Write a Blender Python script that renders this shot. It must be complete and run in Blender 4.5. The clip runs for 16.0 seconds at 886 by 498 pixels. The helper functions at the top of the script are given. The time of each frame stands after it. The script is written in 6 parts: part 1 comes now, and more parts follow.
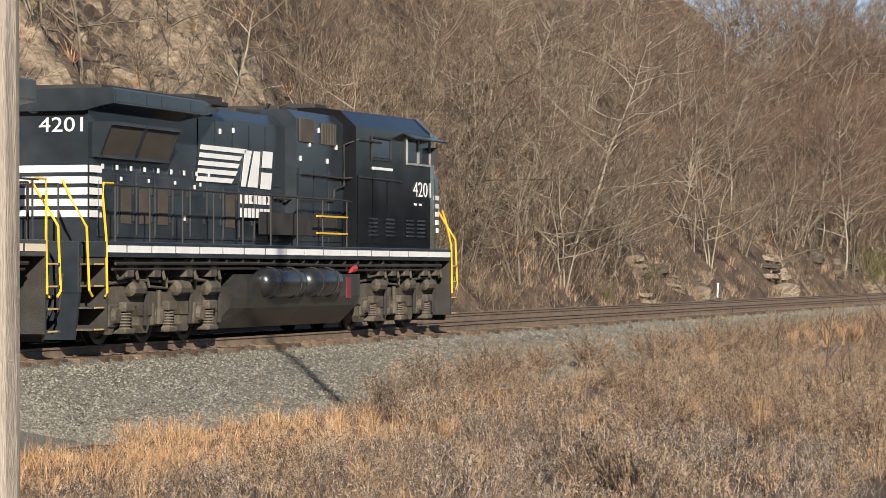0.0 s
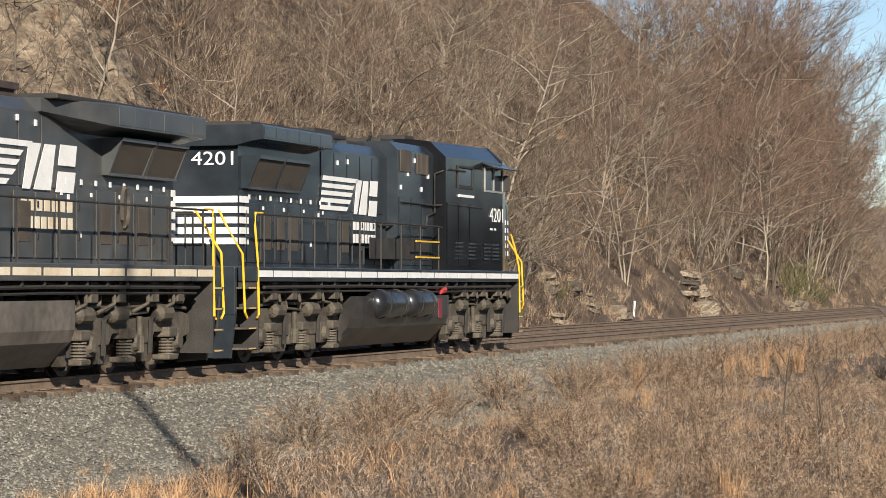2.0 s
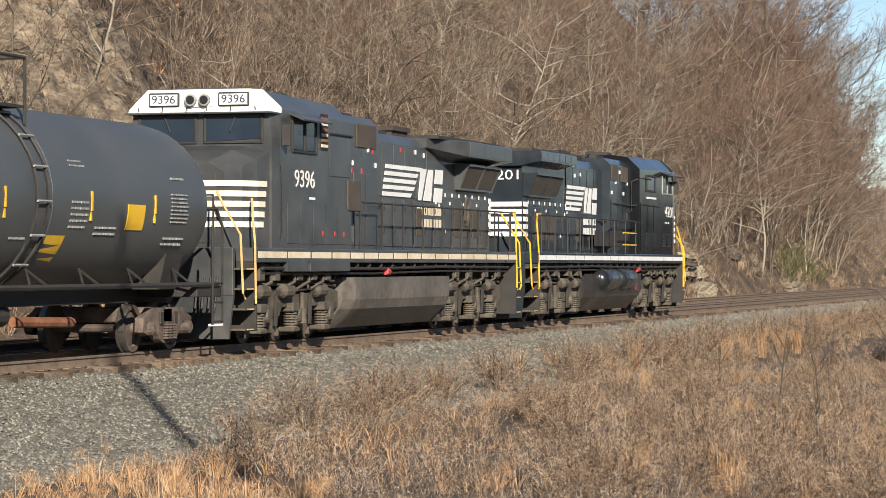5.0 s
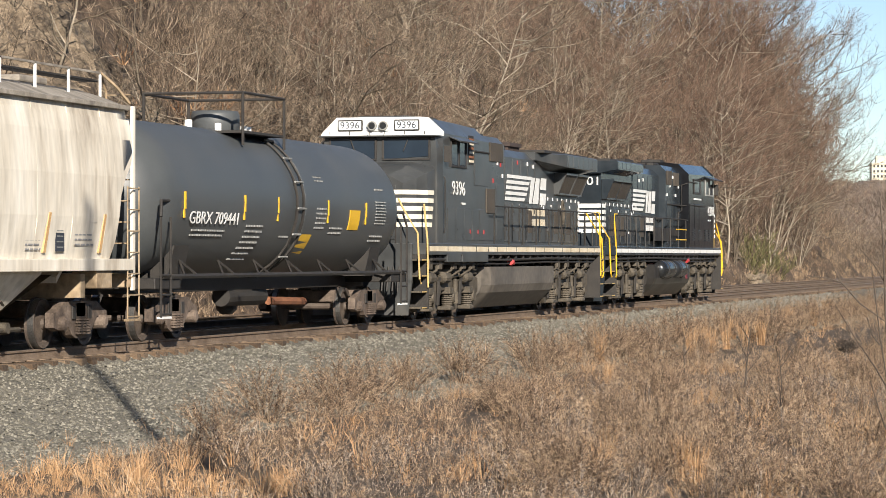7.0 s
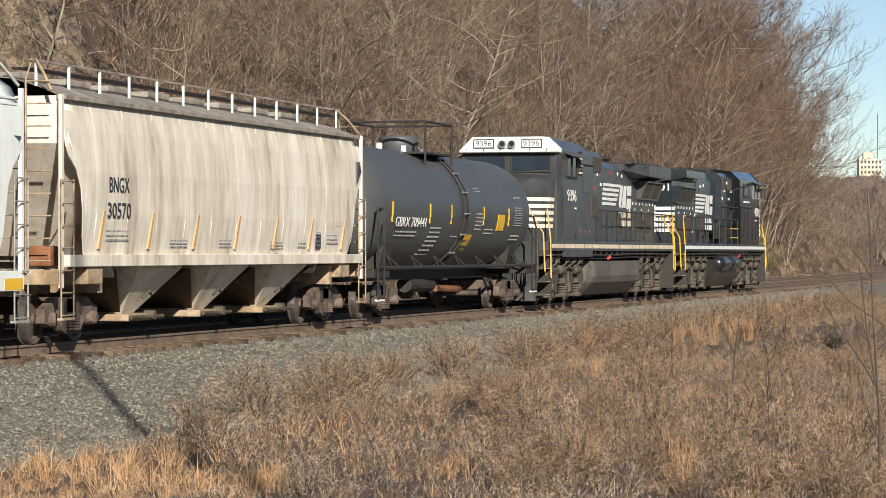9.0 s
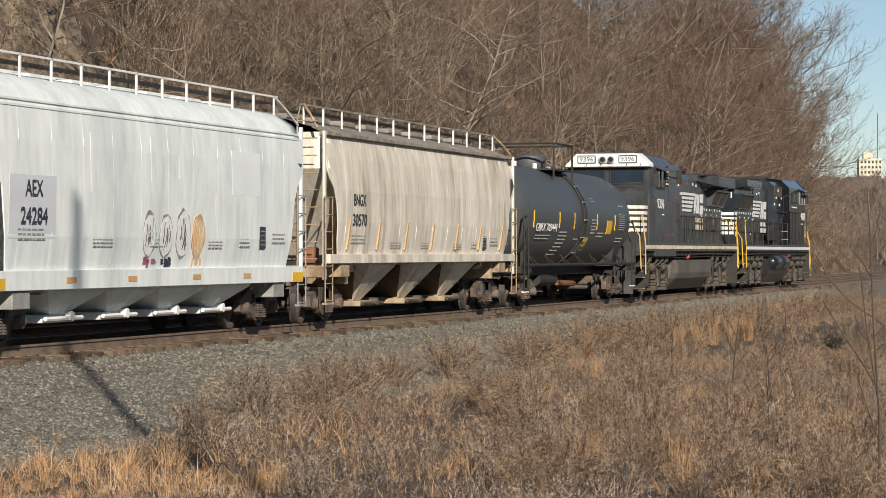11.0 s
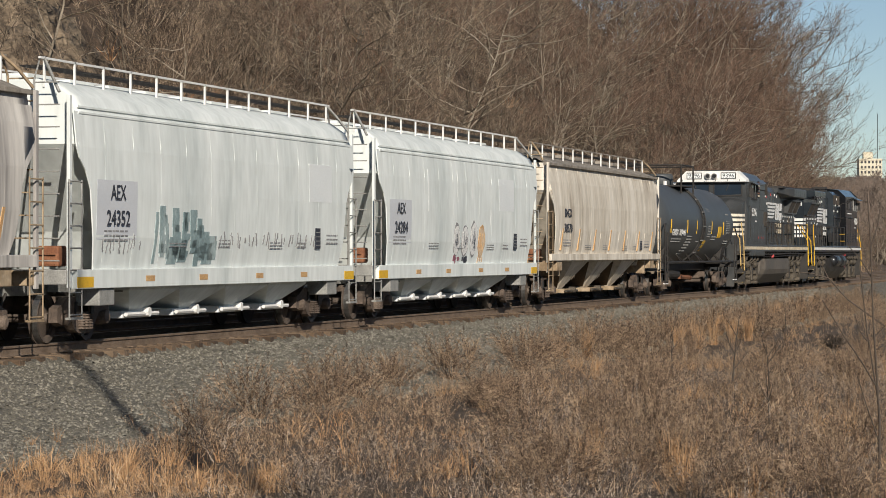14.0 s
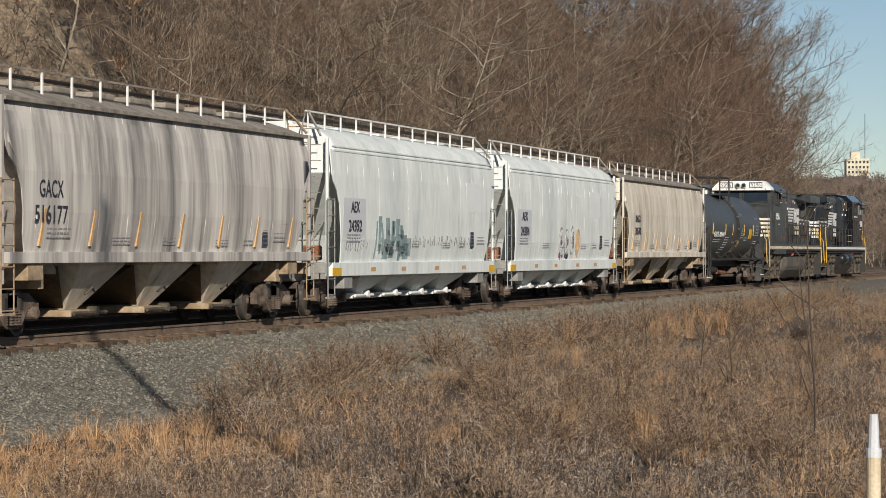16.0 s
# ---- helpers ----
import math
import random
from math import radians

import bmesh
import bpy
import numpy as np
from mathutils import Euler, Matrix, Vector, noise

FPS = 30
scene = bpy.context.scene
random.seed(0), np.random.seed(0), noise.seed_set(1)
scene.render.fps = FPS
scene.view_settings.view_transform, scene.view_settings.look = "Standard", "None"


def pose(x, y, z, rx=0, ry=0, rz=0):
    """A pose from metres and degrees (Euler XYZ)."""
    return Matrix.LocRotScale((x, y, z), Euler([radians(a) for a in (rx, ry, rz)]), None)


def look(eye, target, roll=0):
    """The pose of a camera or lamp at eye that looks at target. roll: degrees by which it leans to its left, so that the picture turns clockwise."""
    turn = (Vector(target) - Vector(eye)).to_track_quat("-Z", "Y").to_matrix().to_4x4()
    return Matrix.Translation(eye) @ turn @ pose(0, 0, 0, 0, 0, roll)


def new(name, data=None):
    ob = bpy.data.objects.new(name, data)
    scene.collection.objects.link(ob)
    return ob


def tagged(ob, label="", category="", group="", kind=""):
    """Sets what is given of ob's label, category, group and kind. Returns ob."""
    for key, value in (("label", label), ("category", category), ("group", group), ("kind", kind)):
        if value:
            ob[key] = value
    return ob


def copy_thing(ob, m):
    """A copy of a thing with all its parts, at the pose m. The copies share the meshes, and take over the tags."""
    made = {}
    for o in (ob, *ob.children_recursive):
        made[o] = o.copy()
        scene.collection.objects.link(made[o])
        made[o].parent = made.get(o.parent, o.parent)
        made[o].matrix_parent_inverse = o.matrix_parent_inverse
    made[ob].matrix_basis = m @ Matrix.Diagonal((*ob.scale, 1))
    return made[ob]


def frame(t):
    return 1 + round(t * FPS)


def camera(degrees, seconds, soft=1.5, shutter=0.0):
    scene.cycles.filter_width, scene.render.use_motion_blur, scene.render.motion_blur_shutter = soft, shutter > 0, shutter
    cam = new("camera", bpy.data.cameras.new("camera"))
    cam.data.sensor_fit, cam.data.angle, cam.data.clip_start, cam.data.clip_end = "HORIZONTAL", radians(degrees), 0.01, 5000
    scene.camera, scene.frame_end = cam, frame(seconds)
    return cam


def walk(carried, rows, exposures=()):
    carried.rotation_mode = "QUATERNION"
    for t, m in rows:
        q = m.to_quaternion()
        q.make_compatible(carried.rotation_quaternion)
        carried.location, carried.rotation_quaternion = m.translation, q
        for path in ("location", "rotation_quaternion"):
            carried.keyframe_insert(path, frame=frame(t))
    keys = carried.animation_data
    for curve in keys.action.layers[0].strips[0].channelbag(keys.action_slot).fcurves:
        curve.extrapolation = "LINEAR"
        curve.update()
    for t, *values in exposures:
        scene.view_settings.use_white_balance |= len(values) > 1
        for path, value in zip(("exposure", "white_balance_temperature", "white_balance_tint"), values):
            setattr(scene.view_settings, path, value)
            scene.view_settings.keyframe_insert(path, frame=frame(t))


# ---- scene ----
# The camera: held at the edge of a field, 19.6 m from the track
EYE = (0.0, -19.577, 1.537)
cam = camera(17.73, 16.0, soft=0.85)


def aim(t, tilt, turn, eye=EYE):
    return (t, pose(eye[0], eye[1], eye[2], 90 + tilt, 0, turn - 90))


walk(cam, [
    aim(0.0, 0.44, 17.80, (-9.8, -22.35, 1.34)), aim(0.1, 0.26, 17.30, (-6.5, -21.35, 1.40)), aim(0.2, 0.19, 17.30, (-3.2, -20.40, 1.45)),
    aim(0.3, 0.20, 17.60, (-0.6, -19.75, 1.52)), aim(0.4, 0.22, 17.80), aim(0.5, 0.263, 17.846), aim(1.0, 0.663, 17.462),
    aim(1.5, 0.699, 17.376), aim(2.0, 0.70, 15.858), aim(2.5, 0.682, 15.509), aim(3.0, 0.68, 15.736), aim(3.5, 0.682, 15.457),
    aim(4.0, 0.507, 15.543), aim(4.5, 0.402, 15.666), aim(5.0, 0.316, 15.805), aim(5.2, 0.253, 15.871), aim(7.3, 0.139, 14.926),
    aim(7.5, 0.123, 14.846), aim(8.0, 0.089, 14.828), aim(8.5, 0.071, 14.846), aim(9.0, 0.071, 14.846), aim(11.5, 0.071, 14.846),
    aim(15.0, 0.071, 14.846), aim(15.5, 0.071, 14.776), aim(15.7, 0.03, 14.50, (-0.6, -19.72, 1.53)), aim(16.0, 0.067, 14.614, (-4.774, -20.746, 1.49)),
], exposures=[(0.0, 0.78), (1.5, 0.80), (3.5, 0.82), (5.0, 0.86), (7.5, 0.90), (9.0, 0.64), (11.5, 0.32), (12.5, 0.25), (14.5, 0.11), (16.0, 0.11)])

# Low winter sun from behind the camera, clear sky
SUN_TO = Vector((-0.875, -0.485, 0.0)).normalized()
SUN_UP = radians(24)
world = bpy.data.worlds.new("sky")
scene.world = world
world.use_nodes = True
wn = world.node_tree.nodes
sky = wn.new("ShaderNodeTexSky")
sky.sky_type, sky.sun_disc = "NISHITA", False
sky.sun_elevation, sky.sun_rotation = SUN_UP, math.atan2(SUN_TO.x, SUN_TO.y)
sky.air_density, sky.dust_density, sky.ozone_density, sky.altitude = 1.0, 0.0, 1.5, 2500
world.node_tree.links.new(sky.outputs[0], wn["Background"].inputs[0])
wn["Background"].inputs[1].default_value = 0.06
sun_data = bpy.data.lights.new("sun", "SUN")
sun_data.energy, sun_data.angle, sun_data.color = 5.0, radians(0.4), (1.0, 0.91, 0.79)
sun = new("sun", sun_data)
sun.matrix_world = look(SUN_TO * 60 + Vector((0, 0, 60 * math.tan(SUN_UP))), (0, 0, 0))


# ---- materials ----
def surface(name, stops, scale=3.0, rough=0.8, metal=0.0, bump=0.0, bump_scale=40.0, stretch=(1, 1, 1), isle=0.0, obj=0.0, coat=0.0, fine=0.35, spec=0.5, detail=6.0):
    """Procedural material. stops: colours from a broad noise; a fine noise multiplies them; isle and obj vary it per piece."""
    m = bpy.data.materials.new(name)
    m.use_nodes = True
    n, ln = m.node_tree.nodes, m.node_tree.links.new
    b = n["Principled BSDF"]
    tc = n.new("ShaderNodeTexCoord")
    mp = n.new("ShaderNodeMapping")
    mp.inputs["Scale"].default_value = stretch
    ln(tc.outputs["Object"], mp.inputs[0])
    nz = n.new("ShaderNodeTexNoise")
    nz.inputs["Scale"].default_value, nz.inputs["Detail"].default_value, nz.inputs["Roughness"].default_value = scale, detail, 0.62
    ln(mp.outputs[0], nz.inputs["Vector"])
    rp = n.new("ShaderNodeValToRGB")
    el = rp.color_ramp.elements
    k = len(stops)
    for i, c in enumerate(stops):
        e = el[i] if i < 2 else el.new(1.0)
        e.position = 0.3 + 0.4 * i / max(1, k - 1)
        e.color = (*c, 1)
    fac = nz.outputs["Fac"]
    if isle or obj:
        src = n.new("ShaderNodeNewGeometry").outputs["Random Per Island"] if isle else n.new("ShaderNodeObjectInfo").outputs["Random"]
        ma = n.new("ShaderNodeMath")
        ma.operation = "MULTIPLY_ADD"
        ln(src, ma.inputs[0])
        ma.inputs[1].default_value = (isle or obj)
        ad = n.new("ShaderNodeMath")
        ad.operation = "SUBTRACT"
        ln(nz.outputs["Fac"], ad.inputs[0])
        ad.inputs[1].default_value = (isle or obj) / 2
        ln(ad.outputs[0], ma.inputs[2])
        fac = ma.outputs[0]
    ln(fac, rp.inputs[0])
    fn = n.new("ShaderNodeTexNoise")
    fn.inputs["Scale"].default_value, fn.inputs["Detail"].default_value = bump_scale, 5.0
    ln(mp.outputs[0], fn.inputs["Vector"])
    mx = n.new("ShaderNodeMix")
    mx.data_type, mx.blend_type = "RGBA", "MULTIPLY"
    mx.inputs["Factor"].default_value = fine
    ln(rp.outputs[0], mx.inputs["A"])
    cr = n.new("ShaderNodeValToRGB")
    cr.color_ramp.elements[0].position, cr.color_ramp.elements[1].position = 0.3, 0.62
    ln(fn.outputs["Fac"], cr.inputs[0])
    ln(cr.outputs[0], mx.inputs["B"])
    ln(mx.outputs["Result"], b.inputs["Base Color"])
    rr = n.new("ShaderNodeMapRange")
    rr.inputs["To Min"].default_value, rr.inputs["To Max"].default_value = max(0.03, rough - 0.15), min(1.0, rough + 0.12)
    ln(nz.outputs["Fac"], rr.inputs["Value"])
    ln(rr.outputs[0], b.inputs["Roughness"])
    b.inputs["Metallic"].default_value = metal
    b.inputs["Specular IOR Level"].default_value = spec
    b.inputs["Coat Weight"].default_value = coat
    if bump:
        bp = n.new("ShaderNodeBump")
        bp.inputs["Strength"].default_value, bp.inputs["Distance"].default_value = min(1.0, bump), 0.05
        ln(fn.outputs["Fac"], bp.inputs["Height"])
        ln(bp.outputs[0], b.inputs["Normal"])
    return m


M = {}
M["field"] = surface("field_soil", [(0.03, 0.022, 0.015), (0.065, 0.046, 0.03), (0.11, 0.08, 0.052)], 0.8, 0.95, bump=0.6, bump_scale=30)
M["ballast"] = surface("ballast_gravel", [(0.13, 0.12, 0.096), (0.19, 0.175, 0.14), (0.24, 0.218, 0.175)], 1.2, 0.9, bump=1.0, bump_scale=24, fine=0.7)
M["stone"] = surface("ballast_stone", [(0.15, 0.138, 0.108), (0.205, 0.19, 0.15), (0.25, 0.232, 0.186), (0.34, 0.318, 0.26)], 2.0, 0.9, isle=0.6, bump_scale=60)
M["hill"] = surface("leaf_litter", [(0.03, 0.021, 0.014), (0.085, 0.056, 0.036), (0.19, 0.128, 0.08)], 0.9, 0.95, bump=1.0, bump_scale=9, fine=0.7)
M["rock"] = surface("sandstone", [(0.085, 0.068, 0.052), (0.20, 0.162, 0.118), (0.34, 0.275, 0.195)], 0.9, 0.9, bump=1.0, bump_scale=7, stretch=(1, 1, 2.6), obj=0.6, fine=0.7)
M["rock_cut"] = surface("bedded_sandstone", [(0.05, 0.036, 0.025), (0.155, 0.116, 0.078), (0.26, 0.20, 0.137), (0.38, 0.30, 0.21)], 0.7, 0.9, bump=1.0, bump_scale=5, stretch=(1, 1, 2.2), fine=0.6)
M["bark"] = surface("grey_bark", [(0.11, 0.088, 0.064), (0.22, 0.182, 0.135), (0.37, 0.318, 0.248)], 1.5, 0.9, obj=0.7, bump_scale=20)
M["twig"] = surface("bare_twigs", [(0.035, 0.025, 0.017), (0.10, 0.072, 0.049), (0.175, 0.13, 0.09), (0.31, 0.24, 0.172)], 0.6, 0.9, isle=0.5, bump_scale=3, fine=0.25)
M["twig_red"] = surface("reddish_bare_twigs", [(0.05, 0.03, 0.022), (0.14, 0.087, 0.06), (0.25, 0.165, 0.115)], 0.6, 0.9, isle=0.5, bump_scale=3, fine=0.25)
M["brush"] = surface("dry_brush", [(0.05, 0.032, 0.022), (0.145, 0.094, 0.06), (0.26, 0.175, 0.112), (0.45, 0.335, 0.225)], 1.5, 0.9, isle=0.5, bump_scale=3, fine=0.2)
M["grass"] = surface("dry_grass", [(0.08, 0.055, 0.04), (0.175, 0.118, 0.076), (0.29, 0.197, 0.122), (0.56, 0.42, 0.28)], 1.4, 0.9, isle=0.5, bump_scale=3, fine=0.2)
M["grass_orange"] = surface("orange_broomsedge", [(0.28, 0.155, 0.073), (0.44, 0.255, 0.122), (0.56, 0.365, 0.20)], 0.4, 0.9, isle=0.6, bump_scale=3, fine=0.2)
M["green"] = surface("dull_green_leaves", [(0.07, 0.066, 0.025), (0.115, 0.108, 0.04), (0.17, 0.155, 0.066)], 0.8, 0.8, isle=0.8, bump_scale=3)
M["dark_bark"] = surface("dark_sapling_bark", [(0.05, 0.038, 0.03), (0.10, 0.078, 0.06)], 2, 0.9)
M["weed"] = surface("grey_weed_stems", [(0.035, 0.027, 0.024), (0.095, 0.073, 0.06), (0.18, 0.14, 0.112), (0.42, 0.345, 0.275)], 1.6, 0.9, isle=0.55, bump_scale=3, fine=0.2)
M["rail"] = surface("rusty_rail_side", [(0.12, 0.086, 0.06), (0.19, 0.138, 0.098), (0.24, 0.18, 0.132)], 3, 0.75, metal=0.2, bump=0.2, bump_scale=40)
M["railtop"] = surface("worn_rail_head", [(0.20, 0.18, 0.17), (0.30, 0.28, 0.26)], 4, 0.35, metal=0.8)
M["tie"] = surface("weathered_tie", [(0.07, 0.046, 0.029), (0.14, 0.09, 0.055), (0.21, 0.15, 0.10)], 2.5, 0.9, bump=0.6, bump_scale=25, stretch=(6, 1, 6), obj=0.6)
M["thicket"] = surface("tangled_thicket", [(0.03, 0.021, 0.015), (0.085, 0.058, 0.039), (0.155, 0.108, 0.072), (0.34, 0.26, 0.185)], 0.75, 0.9, isle=0.55, bump_scale=3, fine=0.2)
M["leaf"] = surface("russet_dead_leaves", [(0.16, 0.075, 0.035), (0.30, 0.16, 0.08), (0.42, 0.26, 0.14)], 0.6, 0.8, isle=0.9, bump_scale=5)
M["far"] = surface("far_woods", [(0.11, 0.085, 0.068), (0.18, 0.138, 0.11), (0.25, 0.195, 0.155)], 0.03, 1.0, bump_scale=0.15, fine=0.5)


# ---- mesh helpers ----
def part(name, bm, material, parent=None, label=""):
    me = bpy.data.meshes.new(name)
    bm.to_mesh(me)
    bm.free()
    me.materials.append(material)
    ob = new(name, me)
    if parent is not None:
        ob.parent = parent
    return tagged(ob, label)


def arrays(name, verts, faces, material, parent=None, label=""):
    """A mesh from arrays of points and of triangles or quads, for pieces by the thousand."""
    verts, faces = np.asarray(verts, dtype=np.float32), np.asarray(faces, dtype=np.int32)
    me = bpy.data.meshes.new(name)
    me.vertices.add(len(verts))
    me.vertices.foreach_set("co", verts.ravel())
    k = faces.shape[1]
    me.loops.add(faces.size)
    me.loops.foreach_set("vertex_index", faces.ravel())
    me.polygons.add(len(faces))
    me.polygons.foreach_set("loop_start", np.arange(0, faces.size, k, dtype=np.int32))
    me.update(calc_edges=True)
    me.materials.append(material)
    ob = new(name, me)
    if parent is not None:
        ob.parent = parent
    return tagged(ob, label)


def box(bm, x0, x1, y0, y1, z0, z1, bevel=0.0):
    v = [bm.verts.new((x, y, z)) for x in (x0, x1) for y in (y0, y1) for z in (z0, z1)]
    f = [bm.faces.new([v[i] for i in q]) for q in ((0, 1, 3, 2), (4, 6, 7, 5), (0, 4, 5, 1), (2, 3, 7, 6), (0, 2, 6, 4), (1, 5, 7, 3))]
    if bevel:
        bmesh.ops.bevel(bm, geom=list({e for q in f for e in q.edges}), offset=bevel, segments=2, affect="EDGES", profile=0.5)
    return bm


def prism(bm, outline, a0, a1, axis="x"):
    """A closed outline pushed along an axis. x: outline in (y, z); y: in (x, z)."""
    mk = (lambda p, a: (a, p[0], p[1])) if axis == "x" else (lambda p, a: (p[0], a, p[1]))
    A, B = [bm.verts.new(mk(p, a0)) for p in outline], [bm.verts.new(mk(p, a1)) for p in outline]
    k = len(outline)
    for i in range(k):
        bm.faces.new((A[i], A[(i + 1) % k], B[(i + 1) % k], B[i]))
    bm.faces.new(A[::-1])
    bm.faces.new(B)
    bmesh.ops.recalc_face_normals(bm, faces=bm.faces)
    return bm


def loft(bm, rings, cap=True):
    """Skins closed rings of equal length."""
    R = [[bm.verts.new(p) for p in r] for r in rings]
    k = len(R[0])
    for A, B in zip(R, R[1:]):
        for i in range(k):
            bm.faces.new((A[i], A[(i + 1) % k], B[(i + 1) % k], B[i]))
    if cap:
        bm.faces.new(R[0][::-1])
        bm.faces.new(R[-1])
    bmesh.ops.recalc_face_normals(bm, faces=bm.faces)
    return bm


def rod(bm, pts, r, seg=6):
    """A round bar along a line of points."""
    pts = [Vector(p) for p in pts]
    rings = []
    for i, p in enumerate(pts):
        d = (pts[min(i + 1, len(pts) - 1)] - pts[max(i - 1, 0)]).normalized()
        a = d.cross(Vector((0, 0, 1)) if abs(d.z) < 0.9 else Vector((1, 0, 0))).normalized()
        b = d.cross(a)
        q = r[i] if isinstance(r, (list, tuple)) else r
        rings.append([p + a * (math.cos(2 * math.pi * k / seg) * q) + b * (math.sin(2 * math.pi * k / seg) * q) for k in range(seg)])
    return loft(bm, rings)


def B():
    return bmesh.new()


def thing(name, label, category, at=None, group=""):
    ob = new(name)
    ob.empty_display_size = 0.3
    if at is not None:
        ob.matrix_basis = at
    return tagged(ob, label, category, group)


def smooth(ob):
    for p in ob.data.polygons:
        p.use_smooth = True
    return ob
# ---- land ----
def bump_at(x, y, s=0.2):
    return noise.noise(Vector((x * s, y * s, 3.7)))


def hill_height(x, y):
    """The cut bank behind the tracks: steep rock foot, wooded slope, ending past x = 240."""
    y0 = 7.6 + 0.9 * bump_at(x, 0, 0.09) + 0.5 * bump_at(x, 9, 0.3)
    d = y - y0
    if d <= 0:
        return None
    z = min(d, 5.5) * 1.2 + max(0.0, d - 5.5) * 0.98
    z = z if z < 34 else 34 + (z - 34) * 0.2
    fade = 1.0 if x < 222 else max(0.0, 1 - (x - 222) / 70)
    z = z * (0.1 + 0.9 * fade) if x < 285 else z * 0.1 * max(0.0, 1 - (x - 285) / 60)
    z += (0.9 * bump_at(x, y, 0.16) + 0.5 * bump_at(x + 40, y, 0.45) + 0.25 * bump_at(x, y + 70, 1.1)) * min(1.0, d / 2) * fade
    return z - 0.45


def ground_height(x, y):
    profile = ((-400, -1.3), (-60, -1.2), (-20, -1.0), (-9, -1.15), (-5.8, -1.05), (-4.8, -0.90), (-2.2, -0.36), (-1.5, -0.30), (-1.31, -0.285), (-1.2, -0.21), (1.6, -0.20), (2.6, -0.24), (6.3, -0.22), (6.9, -0.5), (7.5, -0.55), (40, -0.5), (400, -0.5))
    z = profile[0][1]
    for (ya, za), (yb, zb) in zip(profile, profile[1:]):
        if ya <= y <= yb:
            z = za + (zb - za) * (y - ya) / (yb - ya)
    if y < -5.8:
        z += 0.10 * bump_at(x, y, 0.25) * min(1, (-5.8 - y) / 2)
    return z


def land():
    def sheet(name, xs, ys, height, material):
        V = [(x, y, height(x, y)) for x in xs for y in ys]
        k = len(ys)
        F = [(i * k + j, (i + 1) * k + j, (i + 1) * k + j + 1, i * k + j + 1) for i in range(len(xs) - 1) for j in range(k - 1)]
        ob = smooth(arrays(name, V, F, material))
        return ob
    xs = [-600, -200, -80] + [-40 + 2 * i for i in range(140)] + [260, 300, 400, 600, 1000, 2000, 4000]
    ys = [-900, -300, -100, -60, -40, -32] + [-28 + i for i in range(23)] + [-5.8]
    tagged(sheet("ground", xs, ys, ground_height, M["field"]), "dry grassy field floor beside the railway", "ground", kind="structure")
    ys = [-5.8, -5.3, -4.8, -4, -3.4, -2.8, -2.4, -2.15, -1.75, -1.34, -1.2, 0, 1.3, 1.6, 2.1, 2.6, 4.3, 6.3, 6.6, 6.9, 7.2, 7.5, 9]
    tagged(sheet("trackbed", xs, ys, ground_height, M["ballast"]), "grey crushed stone ballast bed under two tracks", "trackbed", kind="structure")
    xs = [-60 + 3 * i for i in range(35)] + [45 + 0.8 * i for i in range(270)] + [261 + 3 * i for i in range(30)]
    ys = [7.0 + 0.5 * i for i in range(26)] + [20.5 + 1.5 * i for i in range(30)]
    tagged(sheet("hillside", xs, ys, lambda x, y: hill_height(x, y) or -0.62, M["hill"]), "steep brown hillside covered with leaf litter", "hillside", kind="structure")
    # plain far ground past the bank
    xs = [340, 500, 800, 1400, 2200, 4000]
    ys = [-4.9 + 60 * i for i in range(40)]
    tagged(sheet("ground", [285] + xs, ys, lambda x, y: -0.66, M["field"]), "far flat ground", "ground", kind="structure")
    # wooded ridge on the horizon
    V, F = [], []
    for i in range(81):
        a = radians(-8 + 24 * i / 80)
        for j, (r, z) in enumerate(((700, -2), (900, 8), (1500, 29), (1900, 46), (2300, 44))):
            h = z + (4 + z * 0.16) * noise.noise(Vector((i * 0.22, j * 3.1, 0))) + z * 0.12 * noise.noise(Vector((i * 1.3, j * 2.1, 5)))
            V.append((r * math.cos(a), r * math.sin(a) - 20, h))
    for i in range(80):
        for j in range(4):
            F.append((i * 5 + j, (i + 1) * 5 + j, (i + 1) * 5 + j + 1, i * 5 + j + 1))
    tagged(arrays("backdrop", V, F, M["far"]), "hazy brown wooded ridge on the horizon", "ridge", kind="structure")

    # added ridge behind the field, never in view: gives the train's paint dark reflections
    V, F = [], []
    n = 90
    for i in range(n + 1):
        x = -500 + 2300 * i / n
        for j, (y, z) in enumerate(((-190, -2), (-200, 14), (-225, 30), (-270, 38), (-400, 30))):
            V.append((x, y + 8 * noise.noise(Vector((i * 0.7, j, 2))), z + (0.3 * z + 1) * noise.noise(Vector((i * 0.9, j * 2.3, 9)))))
    F = [(i * 5 + j, (i + 1) * 5 + j, (i + 1) * 5 + j + 1, i * 5 + j + 1) for i in range(n) for j in range(4)]
    tagged(arrays("backdrop", V, F, M["far"]), "added unseen ridge that darkens reflections in the train", "ridge", kind="structure")


land()


# ---- track ----
TIE_SPAN = (24, 176)


def track(yc):
    def rail_outline(y):
        h = [(-0.068, -0.172), (-0.068, -0.160), (-0.012, -0.145), (-0.009, -0.045), (-0.036, -0.036), (-0.037, -0.006), (-0.03, 0.0)]
        return [(y + a, z) for a, z in h] + [(y - a, z) for a, z in reversed(h)]
    for s in (-1, 1):
        ob = tagged(part("rail", prism(B(), rail_outline(yc + s * 0.755), -300, 900), M["rail"]), "rusty steel rail with a worn head", "rail", group="rails", kind="structure")
        part("rail_head", box(B(), -300, 900, yc + s * 0.755 - 0.024, yc + s * 0.755 + 0.024, -0.006, 0.003), M["railtop"], ob, "polished running surface")
    return ob


track(0.0)
track(4.35)


